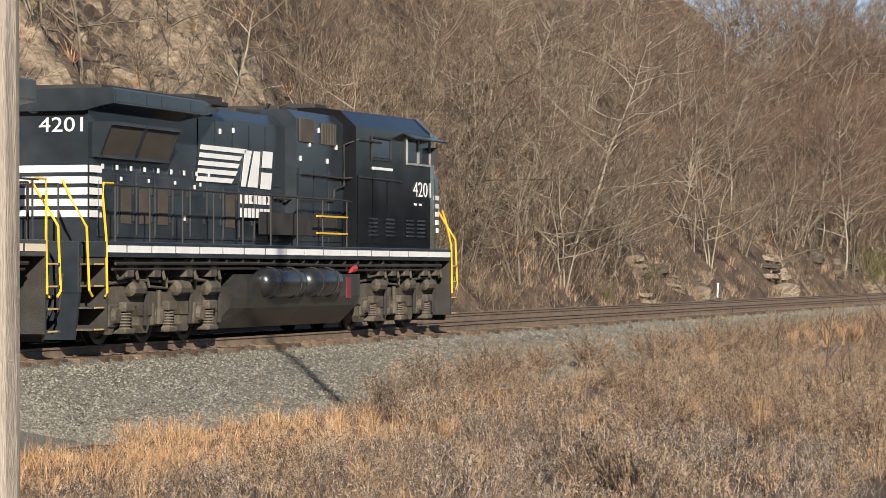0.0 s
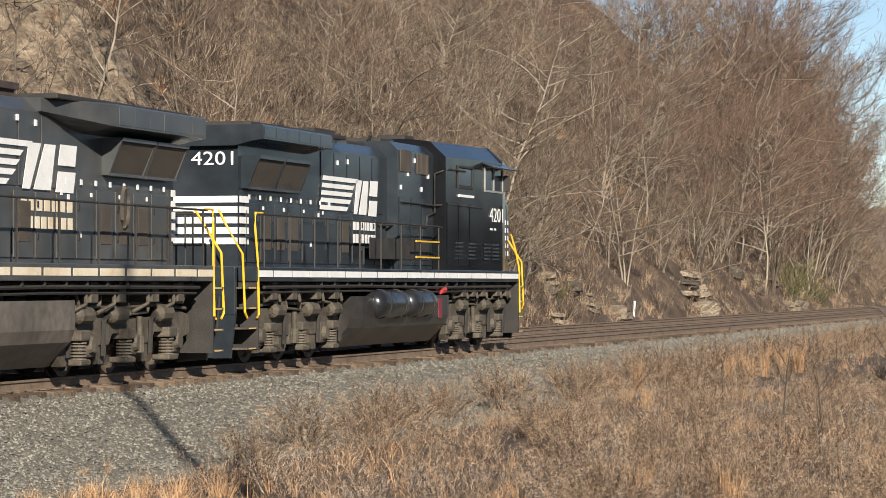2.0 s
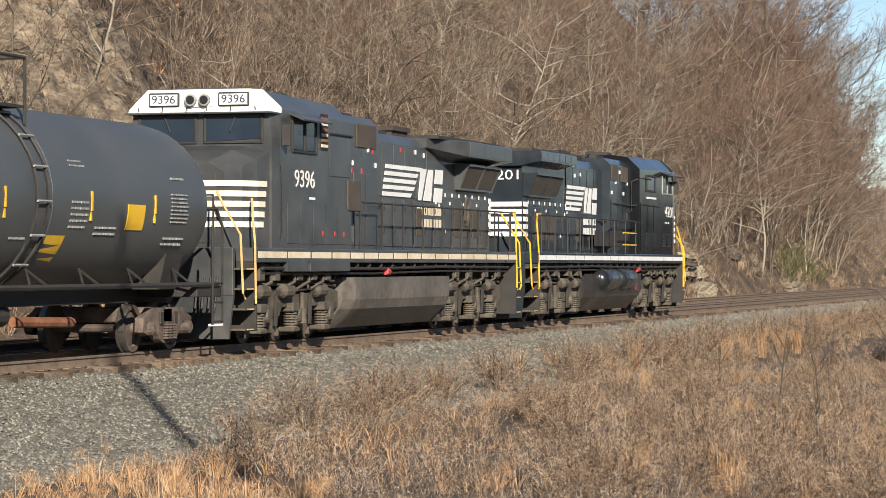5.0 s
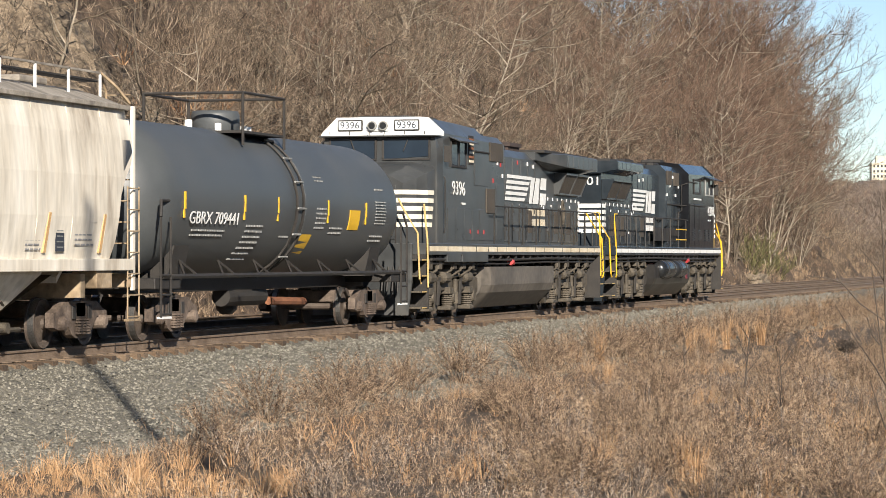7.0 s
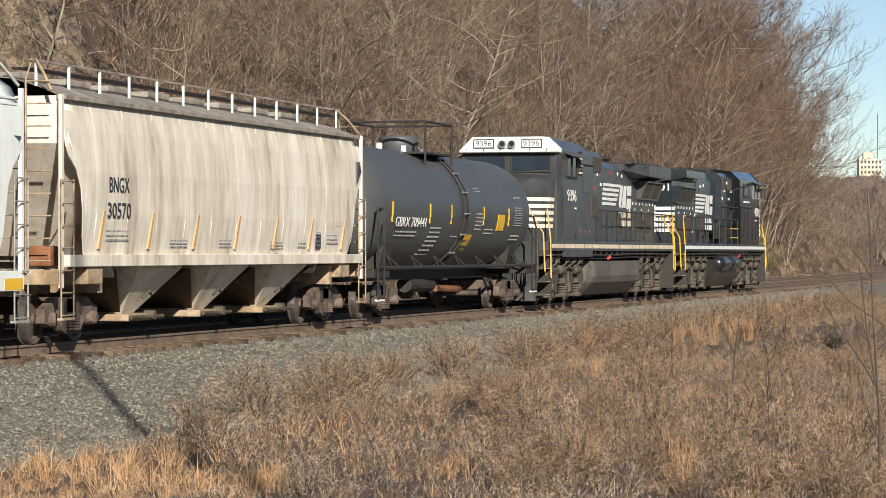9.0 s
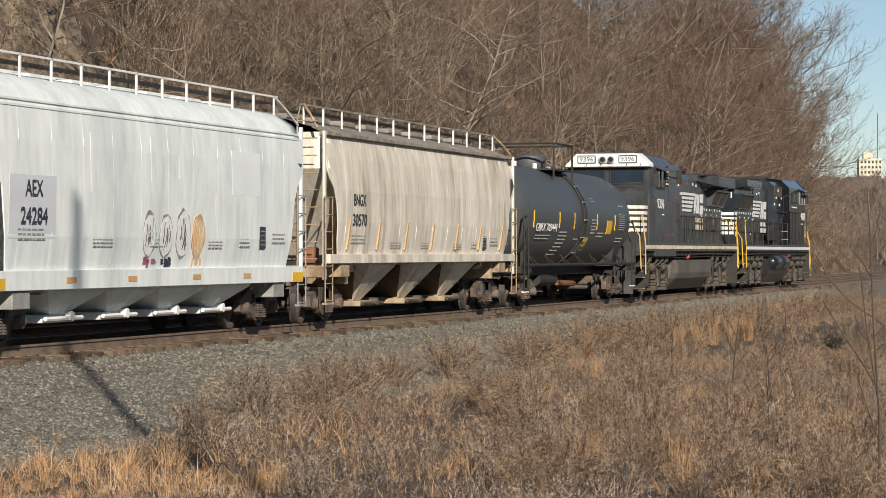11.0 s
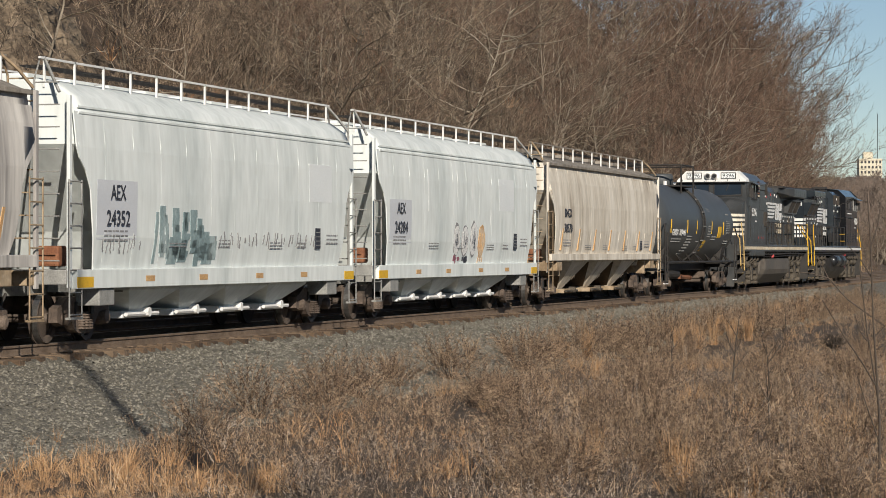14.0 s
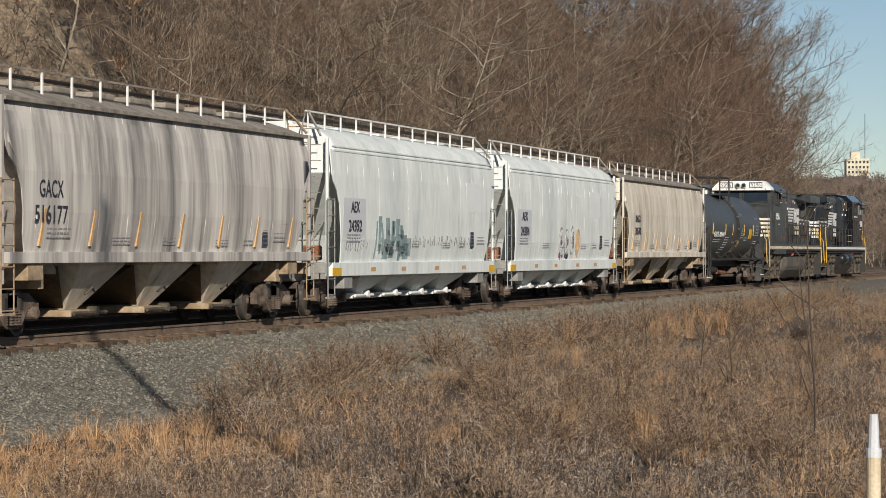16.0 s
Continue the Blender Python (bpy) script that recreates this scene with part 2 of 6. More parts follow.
def ties():
    """Timber ties with their plates, one object each along the stretch that is passed nearest."""
    bed = thing("tie_row", "row of weathered timber ties under the rails", "railway ties")
    tagged(bed, kind="structure")
    tie = box(B(), -0.115, 0.115, -1.3, 1.3, -0.35, -0.178, 0.012)
    first = part("tie", tie, M["tie"], bed)
    x, k = TIE_SPAN[0], 0
    rng = random.Random(4)
    while x < TIE_SPAN[1]:
        ob = first if k == 0 else new("tie", first.data)
        ob.parent = bed
        ob.location = (x + rng.uniform(-0.03, 0.03), rng.uniform(-0.07, 0.07), rng.uniform(-0.012, 0.004))
        ob.rotation_euler = (0, 0, rng.uniform(-0.02, 0.02))
        x += 0.51
        k += 1
    bm = B()
    for x in [24 + 0.51 * i for i in range(300)]:
        for s in (-1, 1):
            box(bm, x - 0.09, x + 0.09, s * 0.755 - 0.17, s * 0.755 + 0.17, -0.178, -0.163)
    tagged(part("tie_plate", bm, M["rail"], bed), "rusty tie plates", kind="stuff")
    bm = B()
    for x in [176 + 0.51 * i for i in range(240)] + [-40 + 0.51 * i for i in range(125)]:
        box(bm, x - 0.115, x + 0.115, -1.3, 1.3, -0.35, -0.18)
    for x in [20 + 0.51 * i for i in range(520)]:
        box(bm, x - 0.115, x + 0.115, 3.05, 5.65, -0.35, -0.19)
    tagged(part("far_tie", bm, M["tie"], bed), "more distant ties", kind="stuff")


ties()
# ---- the train ----
M["black"] = surface("black_loco_paint", [(0.020, 0.026, 0.032), (0.028, 0.035, 0.042), (0.040, 0.046, 0.052)], 1.2, 0.22, bump=0.07, bump_scale=1.4, fine=0.3, coat=0.05, spec=0.4)
M["black_old"] = surface("dusty_black_loco_paint", [(0.045, 0.048, 0.050), (0.060, 0.063, 0.064), (0.088, 0.085, 0.080)], 1.2, 0.34, bump=0.07, bump_scale=1.4, fine=0.3, spec=0.42)
M["under"] = surface("grimy_running_gear", [(0.045, 0.037, 0.027), (0.082, 0.068, 0.05), (0.13, 0.108, 0.08)], 3, 0.8, bump=0.3, bump_scale=30)
M["gloss"] = surface("fresh_gloss_black_paint", [(0.007, 0.0075, 0.009), (0.011, 0.0115, 0.0135)], 1.0, 0.14, bump=0.05, bump_scale=1.2, fine=0.2, spec=0.22)
M["under_light"] = surface("dusty_coil_spring", [(0.10, 0.083, 0.062), (0.17, 0.142, 0.108)], 4, 0.8)
M["stack"] = surface("sooty_stack", [(0.03, 0.024, 0.022), (0.075, 0.05, 0.042)], 4, 0.85)
M["cream_pale"] = surface("aged_white_stripe", [(0.62, 0.55, 0.42), (0.78, 0.74, 0.65)], 2, 0.6, fine=0.15)
M["yellow_old"] = surface("faded_yellow_paint", [(0.50, 0.34, 0.14), (0.66, 0.46, 0.18)], 4, 0.6)
M["fuel_dark"] = surface("dusty_dark_fuel_tank", [(0.022, 0.021, 0.02), (0.045, 0.04, 0.035)], 1.2, 0.4, bump=0.05, bump_scale=6)
M["red_dark"] = surface("dark_red_plate", [(0.14, 0.02, 0.03), (0.22, 0.03, 0.04)], 3, 0.5)
M["under_dark"] = surface("dark_oily_steel", [(0.018, 0.016, 0.015), (0.04, 0.035, 0.03)], 3, 0.7, bump=0.2)
M["fuel"] = surface("dusty_fuel_tank", [(0.075, 0.066, 0.056), (0.12, 0.105, 0.088), (0.155, 0.135, 0.113)], 1.0, 0.6, bump=0.06, bump_scale=6)
M["chrome"] = surface("polished_air_tank", [(0.035, 0.037, 0.04), (0.06, 0.062, 0.065)], 2, 0.3, metal=0.6)
M["white"] = surface("white_paint", [(0.68, 0.68, 0.66), (0.80, 0.80, 0.78)], 2, 0.55, fine=0.12)
M["cream"] = surface("dirty_cream_stripe", [(0.52, 0.43, 0.29), (0.68, 0.58, 0.42), (0.74, 0.68, 0.55)], 1.5, 0.6, fine=0.2)
M["yellow"] = surface("yellow_paint", [(0.62, 0.36, 0.02), (0.78, 0.48, 0.03)], 3, 0.5, fine=0.15)
M["orange"] = surface("faded_orange_reflector", [(0.50, 0.29, 0.13), (0.66, 0.43, 0.20)], 2, 0.6)
M["rust"] = surface("rusty_steel", [(0.13, 0.05, 0.025), (0.24, 0.095, 0.045), (0.30, 0.14, 0.07)], 4, 0.8, bump=0.2)
M["stencil"] = surface("faded_grey_stencil", [(0.20, 0.20, 0.21), (0.34, 0.34, 0.34)], 6, 0.7)
M["ladder"] = surface("dirty_galvanised_ladder", [(0.22, 0.22, 0.21), (0.38, 0.38, 0.36)], 4, 0.7, metal=0.1)
M["truck"] = surface("brown_freight_truck", [(0.05, 0.036, 0.028), (0.115, 0.085, 0.066), (0.21, 0.162, 0.127)], 3, 0.8, bump=0.3, bump_scale=30)
M["red"] = surface("red_paint", [(0.35, 0.03, 0.03), (0.5, 0.05, 0.05)], 3, 0.5)
M["grille"] = surface("brown_radiator_screen", [(0.055, 0.045, 0.034), (0.09, 0.073, 0.055)], 2, 0.8, bump=0.4, bump_scale=60)
M["glass"] = surface("dark_cab_glass", [(0.014, 0.022, 0.034), (0.022, 0.034, 0.05)], 1, 0.10, fine=0.1, spec=0.35)
M["wheel"] = surface("brown_wheel_steel", [(0.075, 0.058, 0.048), (0.15, 0.118, 0.095)], 4, 0.7, metal=0.3)
M["tread"] = surface("bright_wheel_tread", [(0.30, 0.29, 0.28), (0.42, 0.41, 0.40)], 4, 0.35, metal=0.9)
M["tank"] = surface("satin_black_tank", [(0.054, 0.059, 0.062), (0.066, 0.072, 0.075), (0.077, 0.082, 0.085)], 0.5, 0.5, fine=0.1)
M["tan_car"] = surface("weathered_cream_hopper", [(0.36, 0.305, 0.24), (0.60, 0.545, 0.455), (0.70, 0.65, 0.56), (0.78, 0.735, 0.655)], 1.0, 0.75, bump=0.05, bump_scale=5, stretch=(1.6, 1.6, 0.28), fine=0.2)
M["grey_car"] = surface("pale_grey_hopper", [(0.55, 0.60, 0.59), (0.69, 0.735, 0.72), (0.77, 0.81, 0.795)], 0.8, 0.72, bump=0.05, bump_scale=4, stretch=(1.4, 1.4, 0.35), fine=0.12)
M["sooty_car"] = surface("soot_streaked_hopper", [(0.14, 0.132, 0.126), (0.34, 0.322, 0.305), (0.60, 0.572, 0.53), (0.74, 0.71, 0.655)], 0.8, 0.75, bump=0.05, bump_scale=5, stretch=(1.6, 1.6, 0.12), fine=0.2)
M["roof_dirt"] = surface("grimy_hopper_roof", [(0.16, 0.14, 0.12), (0.28, 0.25, 0.21), (0.40, 0.36, 0.31)], 1.5, 0.85, stretch=(2, 0.3, 1))
# bay slopes: brown dirt, darkened further for the shade under the sill
M["bay_dirt_shade"] = surface("stained_shaded_slope_sheet", [(0.04, 0.026, 0.014), (0.085, 0.056, 0.03), (0.16, 0.112, 0.064)], 1.8, 0.85, bump=0.1, bump_scale=8, stretch=(1, 1, 0.4))
# slopes of the pale grey cars: bay shade put into a darker grey
M["bay_grey"] = surface("grey_shaded_slope_sheet", [(0.10, 0.11, 0.108), (0.19, 0.205, 0.20), (0.30, 0.32, 0.31)], 1.8, 0.85, bump=0.1, bump_scale=8)
M["bay"] = surface("dirty_hopper_bay", [(0.17, 0.118, 0.068), (0.34, 0.25, 0.155), (0.48, 0.385, 0.27)], 1.8, 0.8, bump=0.1, bump_scale=8)
M["ink"] = surface("dark_stencil_paint", [(0.025, 0.03, 0.045), (0.04, 0.045, 0.06)], 3, 0.7)
M["patch"] = surface("fresh_grey_paint_patch", [(0.70, 0.735, 0.74), (0.76, 0.79, 0.79)], 1, 0.6, fine=0.1)
M["white_streak"] = surface("white_paint_run", [(0.74, 0.77, 0.76), (0.80, 0.82, 0.81)], 3, 0.6, fine=0.1)
M["patch_blue"] = surface("blue_grey_paint_patch", [(0.54, 0.565, 0.60), (0.60, 0.625, 0.655)], 1, 0.6, fine=0.1)
M["teal"] = surface("faded_teal_spray", [(0.16, 0.235, 0.25), (0.27, 0.36, 0.37), (0.45, 0.53, 0.53)], 1.2, 0.7, stretch=(1, 1, 0.4))
M["spray_white"] = surface("white_spray_paint", [(0.75, 0.75, 0.74), (0.82, 0.82, 0.80)], 4, 0.7)
M["spray_pink"] = surface("maroon_spray_paint", [(0.25, 0.09, 0.13), (0.36, 0.16, 0.2)], 4, 0.7)
M["spray_peach"] = surface("peach_spray_paint", [(0.62, 0.43, 0.28), (0.74, 0.60, 0.42)], 4, 0.7)


def letters(text, height, material, parent, x, y, z, side=-1, width=None, name="lettering", end=False):
    """Raised lettering in the built-in font. side -1: on a face towards -y; 1: towards +y; end: on a face towards -x."""
    cu = bpy.data.curves.new(name, "FONT")
    cu.body, cu.size, cu.extrude, cu.align_x, cu.align_y = text, height * 1.38, 0.004, "CENTER", "CENTER"
    cu.resolution_u = 3
    tmp = new("lettering_source", cu)
    me = bpy.data.meshes.new_from_object(tmp.evaluated_get(bpy.context.evaluated_depsgraph_get()))
    bpy.data.objects.remove(tmp)
    bpy.data.curves.remove(cu)
    co = [v.co for v in me.vertices]
    w = max(c.x for c in co) - min(c.x for c in co)
    me.materials.clear()
    me.materials.append(material)
    ob = new(name, me)
    ob.parent = parent
    turn = -90 if end else (0 if side < 0 else 180)
    ob.matrix_basis = pose(x, y, z, 90, 0, turn) @ Matrix.Diagonal(((width / w) if width else 1, 1, 1, 1))
    return ob


def plates(name, rects, y, material, parent, side=-1, thick=0.008, lean=0.0, label=""):
    """Flat painted marks on a side. rects: x0, x1, z0, z1; lean slants them."""
    bm = B()
    for x0, x1, z0, z1 in rects:
        k = lean * (z1 - z0)
        a, b = sorted((y, y + side * thick))
        prism(bm, [(x0, z0), (x1, z0), (x1 + k, z1), (x0 + k, z1)], a, b, "y")
    return part(name, bm, material, parent, label)


def scribe(rng, x0, x1, z0, z1, rows):
    """Rows of short bars, as small stencilled data that cannot be read."""
    out = []
    h = (z1 - z0) / rows
    for r in range(rows):
        x = x0
        while x < x1 - 0.05:
            w = rng.uniform(0.07, 0.22)
            out.append((x, min(x1, x + w), z0 + r * h + h * 0.25, z0 + r * h + h * 0.62))
            x += w + 0.04
    return out


WHEELS = []


def wheelset(car, x, r, bright=True):
    """An axle with its two wheels, kept for the rolling keys."""
    ob = part("wheelset", rod(B(), [(0, -0.95, 0), (0, 0.95, 0)], 0.075, 10), M["wheel"], car)
    for s in (-1, 1):
        prof = [(r * 0.2, s * 0.88), (r * 0.24, s * 0.80), (r * 0.74, s * 0.745), (r * 0.8, s * 0.80), (r * 0.985, s * 0.815), (r, s * 0.69), (r + 0.025, s * 0.685), (r + 0.025, s * 0.655), (r * 0.75, s * 0.66), (r * 0.2, s * 0.68)]
        n = 24
        bm = loft(B(), [[(q * math.cos(6.2832 * k / n), y, q * math.sin(6.2832 * k / n)) for k in range(n)] for q, y in prof])
        w = part("wheel", bm, M["wheel"], ob)
        bm = loft(B(), [[(q * math.cos(6.2832 * k / n), y, q * math.sin(6.2832 * k / n)) for k in range(n)] for q, y in ((r * 1.0 + 0.002, s * 0.81), (r * 1.0 + 0.004, s * 0.70))], cap=False)
        if bright:
            part("tread", bm, M["tread"], ob, "bright worn wheel tread")
        else:
            bm.free()
    ob.location = (x, 0, r)
    WHEELS.append((ob, x, r))
    return ob


def spring(bm, x, y, z0, z1, r):
    """A coil nest as one ribbed column."""
    pts, rs = [], []
    for i in range(6):
        z = z0 + (z1 - z0) * i / 6
        h = (z1 - z0) / 6
        pts += [(x, y, z + h * 0.02), (x, y, z + h * 0.2), (x, y, z + h * 0.6), (x, y, z + h * 0.8)]
        rs += [r * 0.68, r, r, r * 0.68]
    rod(bm, pts, rs, 10)


def freight_truck(car, xc):
    """A two-axle freight truck: cast side frames, bolster, coil springs, bearing caps."""
    frame_part = part("truck", box(B(), xc - 0.22, xc + 0.22, -1.12, 1.12, 0.50, 0.78, 0.03), M["truck"], car, "grimy cast steel truck")
    for s in (-1, 1):
        y0, y1 = sorted((s * 0.96, s * 1.12))
        o = [(-1.18, 0.36), (-1.16, 0.60), (-0.95, 0.66), (-0.70, 0.78), (0.70, 0.78), (0.95, 0.66), (1.16, 0.60), (1.18, 0.36), (0.98, 0.32), (0.95, 0.50), (0.72, 0.52), (0.40, 0.22), (0.24, 0.16), (-0.24, 0.16), (-0.40, 0.22), (-0.72, 0.52), (-0.95, 0.50), (-0.98, 0.32)]
        part("side_frame", prism(B(), [(xc + a, z) for a, z in o], y0, y1, "y"), M["truck"], frame_part)
        for dx in (-0.17, 0.0, 0.17):
            bm = B()
            spring(bm, xc + dx, s * 1.14, 0.22, 0.50, 0.085)
            part("spring", bm, M["truck"], frame_part)
        for dx in (-0.89, 0.89):
            bm = rod(B(), [(xc + dx, s * 0.95, 0.42), (xc + dx, s * 1.20, 0.42), (xc + dx, s * 1.23, 0.42)], [0.13, 0.12, 0.07], 12)
            part("bearing_cap", bm, M["truck"], frame_part)
        for a in (xc - 0.42, xc + 0.27):
            part("friction_wedge", box(B(), a, a + 0.15, *sorted((s * 1.115, s * 1.15)), 0.48, 0.70, 0.01), M["under_dark"], frame_part)
    for dx in (-0.89, 0.89):
        wheelset(car, xc + dx, 0.42)


def coupler(car, x, d, material):
    bm = box(B(), *sorted((x - d * 0.1, x - d * 0.9)), -0.09, 0.09, 0.74, 0.98, 0.02)
    box(bm, *sorted((x - d * 0.16, x + d * 0.10)), -0.17, 0.19, 0.70, 1.02, 0.03)
    part("coupler", bm, material, car, "rusty knuckle coupler")
    part("air_hose", rod(B(), [(x - d * 0.5, -0.45, 0.85), (x - d * 0.3, -0.42, 0.60), (x - d * 0.1, -0.38, 0.42), (x + d * 0.02, -0.3, 0.42)], 0.028, 6), M["under_dark"], car)


def loco_truck(car, xc):
    """A three-axle cast truck: frame with arches, pedestal legs, one coil nest an axle, snubbers and brake gear."""
    f = part("truck", box(B(), xc - 2.5, xc + 2.5, -0.5, 0.5, 0.70, 0.95, 0.04), M["under"], car, "grimy three-axle cast steel truck")
    ax = (-1.95, 0.0, 1.95)
    for s in (-1, 1):
        o = [(-2.85, 0.66), (-2.85, 0.98), (-2.3, 1.06), (-1.4, 1.06), (-1.1, 0.96), (0.5, 0.96), (0.8, 1.06), (2.5, 1.06), (2.85, 0.96), (2.85, 0.62), (2.62, 0.55), (2.52, 0.70), (1.60, 0.70), (1.45, 0.52), (0.90, 0.52), (0.75, 0.70), (-0.30, 0.70), (-0.45, 0.52), (-1.0, 0.52), (-1.15, 0.70), (-2.05, 0.70), (-2.2, 0.52)]
        part("side_frame", prism(B(), [(xc + a, z) for a, z in o], *sorted((s * 1.02, s * 1.2)), "y"), M["under"], f)
        for a in (-2.25, -0.72, 1.18, 2.72):
            leg = [(a - 0.28, 0.66), (a + 0.28, 0.66), (a + 0.22, 0.34), (a + 0.10, 0.20), (a - 0.10, 0.20), (a - 0.22, 0.34)]
            part("pedestal", prism(B(), [(xc + p, z) for p, z in leg], *sorted((s * 1.0, s * 1.17)), "y"), M["under"], f)
        for a in ax:
            bm = box(B(), xc + a - 0.45, xc + a - 0.02, *sorted((s * 1.0, s * 1.22)), 0.32, 0.76, 0.05)
            rod(bm, [(xc + a - 0.22, s * 1.2, 0.53), (xc + a - 0.22, s * 1.30, 0.53)], [0.17, 0.13], 12)
            part("journal_box", bm, M["under"], f)
            bm = B()
            spring(bm, xc + a + 0.22, s * 1.2, 0.28, 0.60, 0.14)
            part("spring", bm, M["under_light"], f, "dusty coil spring")
            part("spring_seat", box(B(), xc + a + 0.02, xc + a + 0.44, *sorted((s * 1.0, s * 1.34)), 0.20, 0.30, 0.03), M["under"], f)
            part("spring_cap", box(B(), xc + a + 0.03, xc + a + 0.43, *sorted((s * 1.0, s * 1.34)), 0.60, 0.78, 0.03), M["under"], f)
        for a in (-1.35, 0.75, 2.2):
            part("brake_cylinder", rod(B(), [(xc + a - 0.32, s * 1.24, 1.02), (xc + a - 0.27, s * 1.26, 1.02), (xc + a + 0.2, s * 1.26, 1.02), (xc + a + 0.27, s * 1.24, 1.0)], [0.08, 0.15, 0.15, 0.09], 10), M["under"], f)
            part("brake_lever", rod(B(), [(xc + a + 0.27, s * 1.24, 1.0), (xc + a + 0.5, s * 1.26, 0.92), (xc + a + 0.5, s * 1.24, 0.34)], 0.045, 6), M["under_dark"], f)
        part("snubber", rod(B(), [(xc - 0.3, s * 1.27, 0.98), (xc - 0.3, s * 1.27, 0.66), (xc - 0.3, s * 1.27, 0.64), (xc - 0.3, s * 1.27, 0.36)], [0.05, 0.05, 0.08, 0.08], 8), M["under"], f)
        for k, line in enumerate((((-2.6, 1.10), (-1.2, 1.17), (0.3, 1.13), (2.6, 1.17)), ((-0.9, 1.4), (-0.7, 1.05), (0.1, 1.02), (0.2, 1.4)), ((1.4, 1.45), (1.5, 1.18), (2.3, 1.12), (2.5, 1.4)), ((-2.4, 1.4), (-2.2, 1.2), (-1.6, 1.24), (-1.5, 1.45)))):
            part("brake_pipe", rod(B(), [(xc + a, s * (1.22 + 0.03 * k), z) for a, z in line], 0.03, 6), M["under"], f)
        part("sand_pipe", rod(B(), [(xc + 2.3, s * 1.1, 1.5), (xc + 2.75, s * 1.08, 0.8), (xc + 2.72, s * 0.8, 0.16)], 0.03, 6), M["under_dark"], f)
    for a in ax:
        wheelset(car, xc + a, 0.53, True)


def locomotive(name, label, number, paint, stripe, fresh):
    """A six-axle wide-cab diesel. Front towards +x."""
    car = thing(name, label, "locomotive", group="locomotives of the train")
    P = M[paint]
    dark = M["under_dark"]
    wide0, aux0 = (3.2, 0.3) if fresh else (3.9, 1.0)      # where the full-width body and the blower section begin
    rear = -9.45
    # frame, walkway and stripe
    bm = box(B(), -10.0, 9.95, -1.54, 1.54, 1.58, 1.86, 0.015)
    box(bm, -10.5, 10.5, -0.95, 0.95, 1.58, 1.86, 0.015)
    box(bm, -10.2, 10.2, -0.75, 0.75, 1.15, 1.58)
    part("underframe", bm, P, car)
    if not fresh:
        for a, b in ((6.85, 8.15), (4.1, 6.72)):
            for s in (-1, 1):
                part("battery_box", box(B(), a, b, *sorted((s * 1.0, s * 1.545)), 1.40, 1.64, 0.015), P, car)
    for s in (-1, 1):
        cuts = [-9.95, -9.1, -8.0, -6.9, -5.75, -4.6, -3.5, -2.35, -1.2, -0.1, 1.0, 2.1, 3.15, 4.1, 5.35, 6.7, 8.15, 9.9]
        for a, b in zip(cuts, cuts[1:]):
            g = 0.03 if fresh else 0.05
            plates("sill_stripe", [(a + g, b - g, 1.665, 1.79)], s * 1.545, M[stripe], car, s, 0.006, label="reflective stripe along the sill")

    def hood(x0, x1, w, z1, ch):
        return prism(B(), [(-w, 1.86), (w, 1.86), (w, z1 - ch), (w - ch, z1), (-w + ch, z1), (-w, z1 - ch)], x0, x1)
    top = 4.58 if fresh else 4.50
    part("long_hood", hood(rear, aux0, 0.95, top, 0.22), P, car)
    part("blower_section", hood(aux0, wide0, 1.20, 4.74, 0.20), P, car)
    for s in (-1, 1):
        nd = 11 if fresh else 12
        step = (aux0 - rear - 0.5) / nd
        for i in range(nd):
            x = rear + 0.35 + step * i
            d = part("hood_door", box(B(), x, x + step - 0.07, *sorted((s * 0.95, s * 0.978)), 1.95, 3.10 if i < 5 else 3.0, 0.008), P, car)
            for z in (2.25, 2.75):
                part("door_latch", box(B(), x + step - 0.16, x + step - 0.11, *sorted((s * 0.978, s * 1.0)), z, z + 0.11), dark, d)
            part("door_hinge", rod(B(), [(x + 0.01, s * 0.985, 2.0), (x + 0.01, s * 0.985, 2.95)], 0.013, 5), dark, d)
            if i in (1, 2, 3, 7):
                part("door_screen", box(B(), x + 0.14, x + step - 0.24, *sorted((s * 0.978, s * 0.99)), 2.2, 2.85, 0.006), M["grille"], d, "brown door screen")
        for i in range(int((aux0 - rear - 5) / 0.9)):
            x = rear + 5.0 + 0.9 * i
            part("upper_door", box(B(), x, x + 0.82, *sorted((s * 0.95, s * 0.968)), 3.08, top - 0.28, 0.008), P, car)
        for i in range(3):
            a = aux0 + 0.12 + (wide0 - aux0 - 0.2) * i / 3
            part("blower_door", box(B(), a, a + (wide0 - aux0) / 3 - 0.13, *sorted((s * 1.20, s * 1.222)), 1.96, 3.5, 0.008), P, car)
    # radiator: overhanging wings, slanted screens
    z0, z1 = (4.30, 4.58) if fresh else (4.14, 4.52)
    wing = [(-0.93, z0 - 0.12), (-1.30, z0 - 0.03), (-1.52, z0), (-1.52, z1 - 0.03), (-1.47, z1), (1.47, z1), (1.52, z1 - 0.03), (1.52, z0), (1.30, z0 - 0.03), (0.93, z0 - 0.12)]
    wx0, wx1 = -9.6, -5.4
    rings = [[(x, y, z) for y, z in wing] for x in (wx0, wx1)]
    rings.append([(wx1 + 1.9, y * 0.66, min(z, z1) + (0.16 if z < z1 - 0.1 else 0.0)) for y, z in wing])
    part("radiator_wing", loft(B(), rings), P, car)
    for s in (-1, 1):
        for i in range(6):
            part("wing_panel", box(B(), wx0 + 0.06 + 0.68 * i, wx0 + 0.68 + 0.68 * i, *sorted((s * 1.515, s * 1.528)), z0 + 0.03, z1 - 0.05, 0.006), P, car)
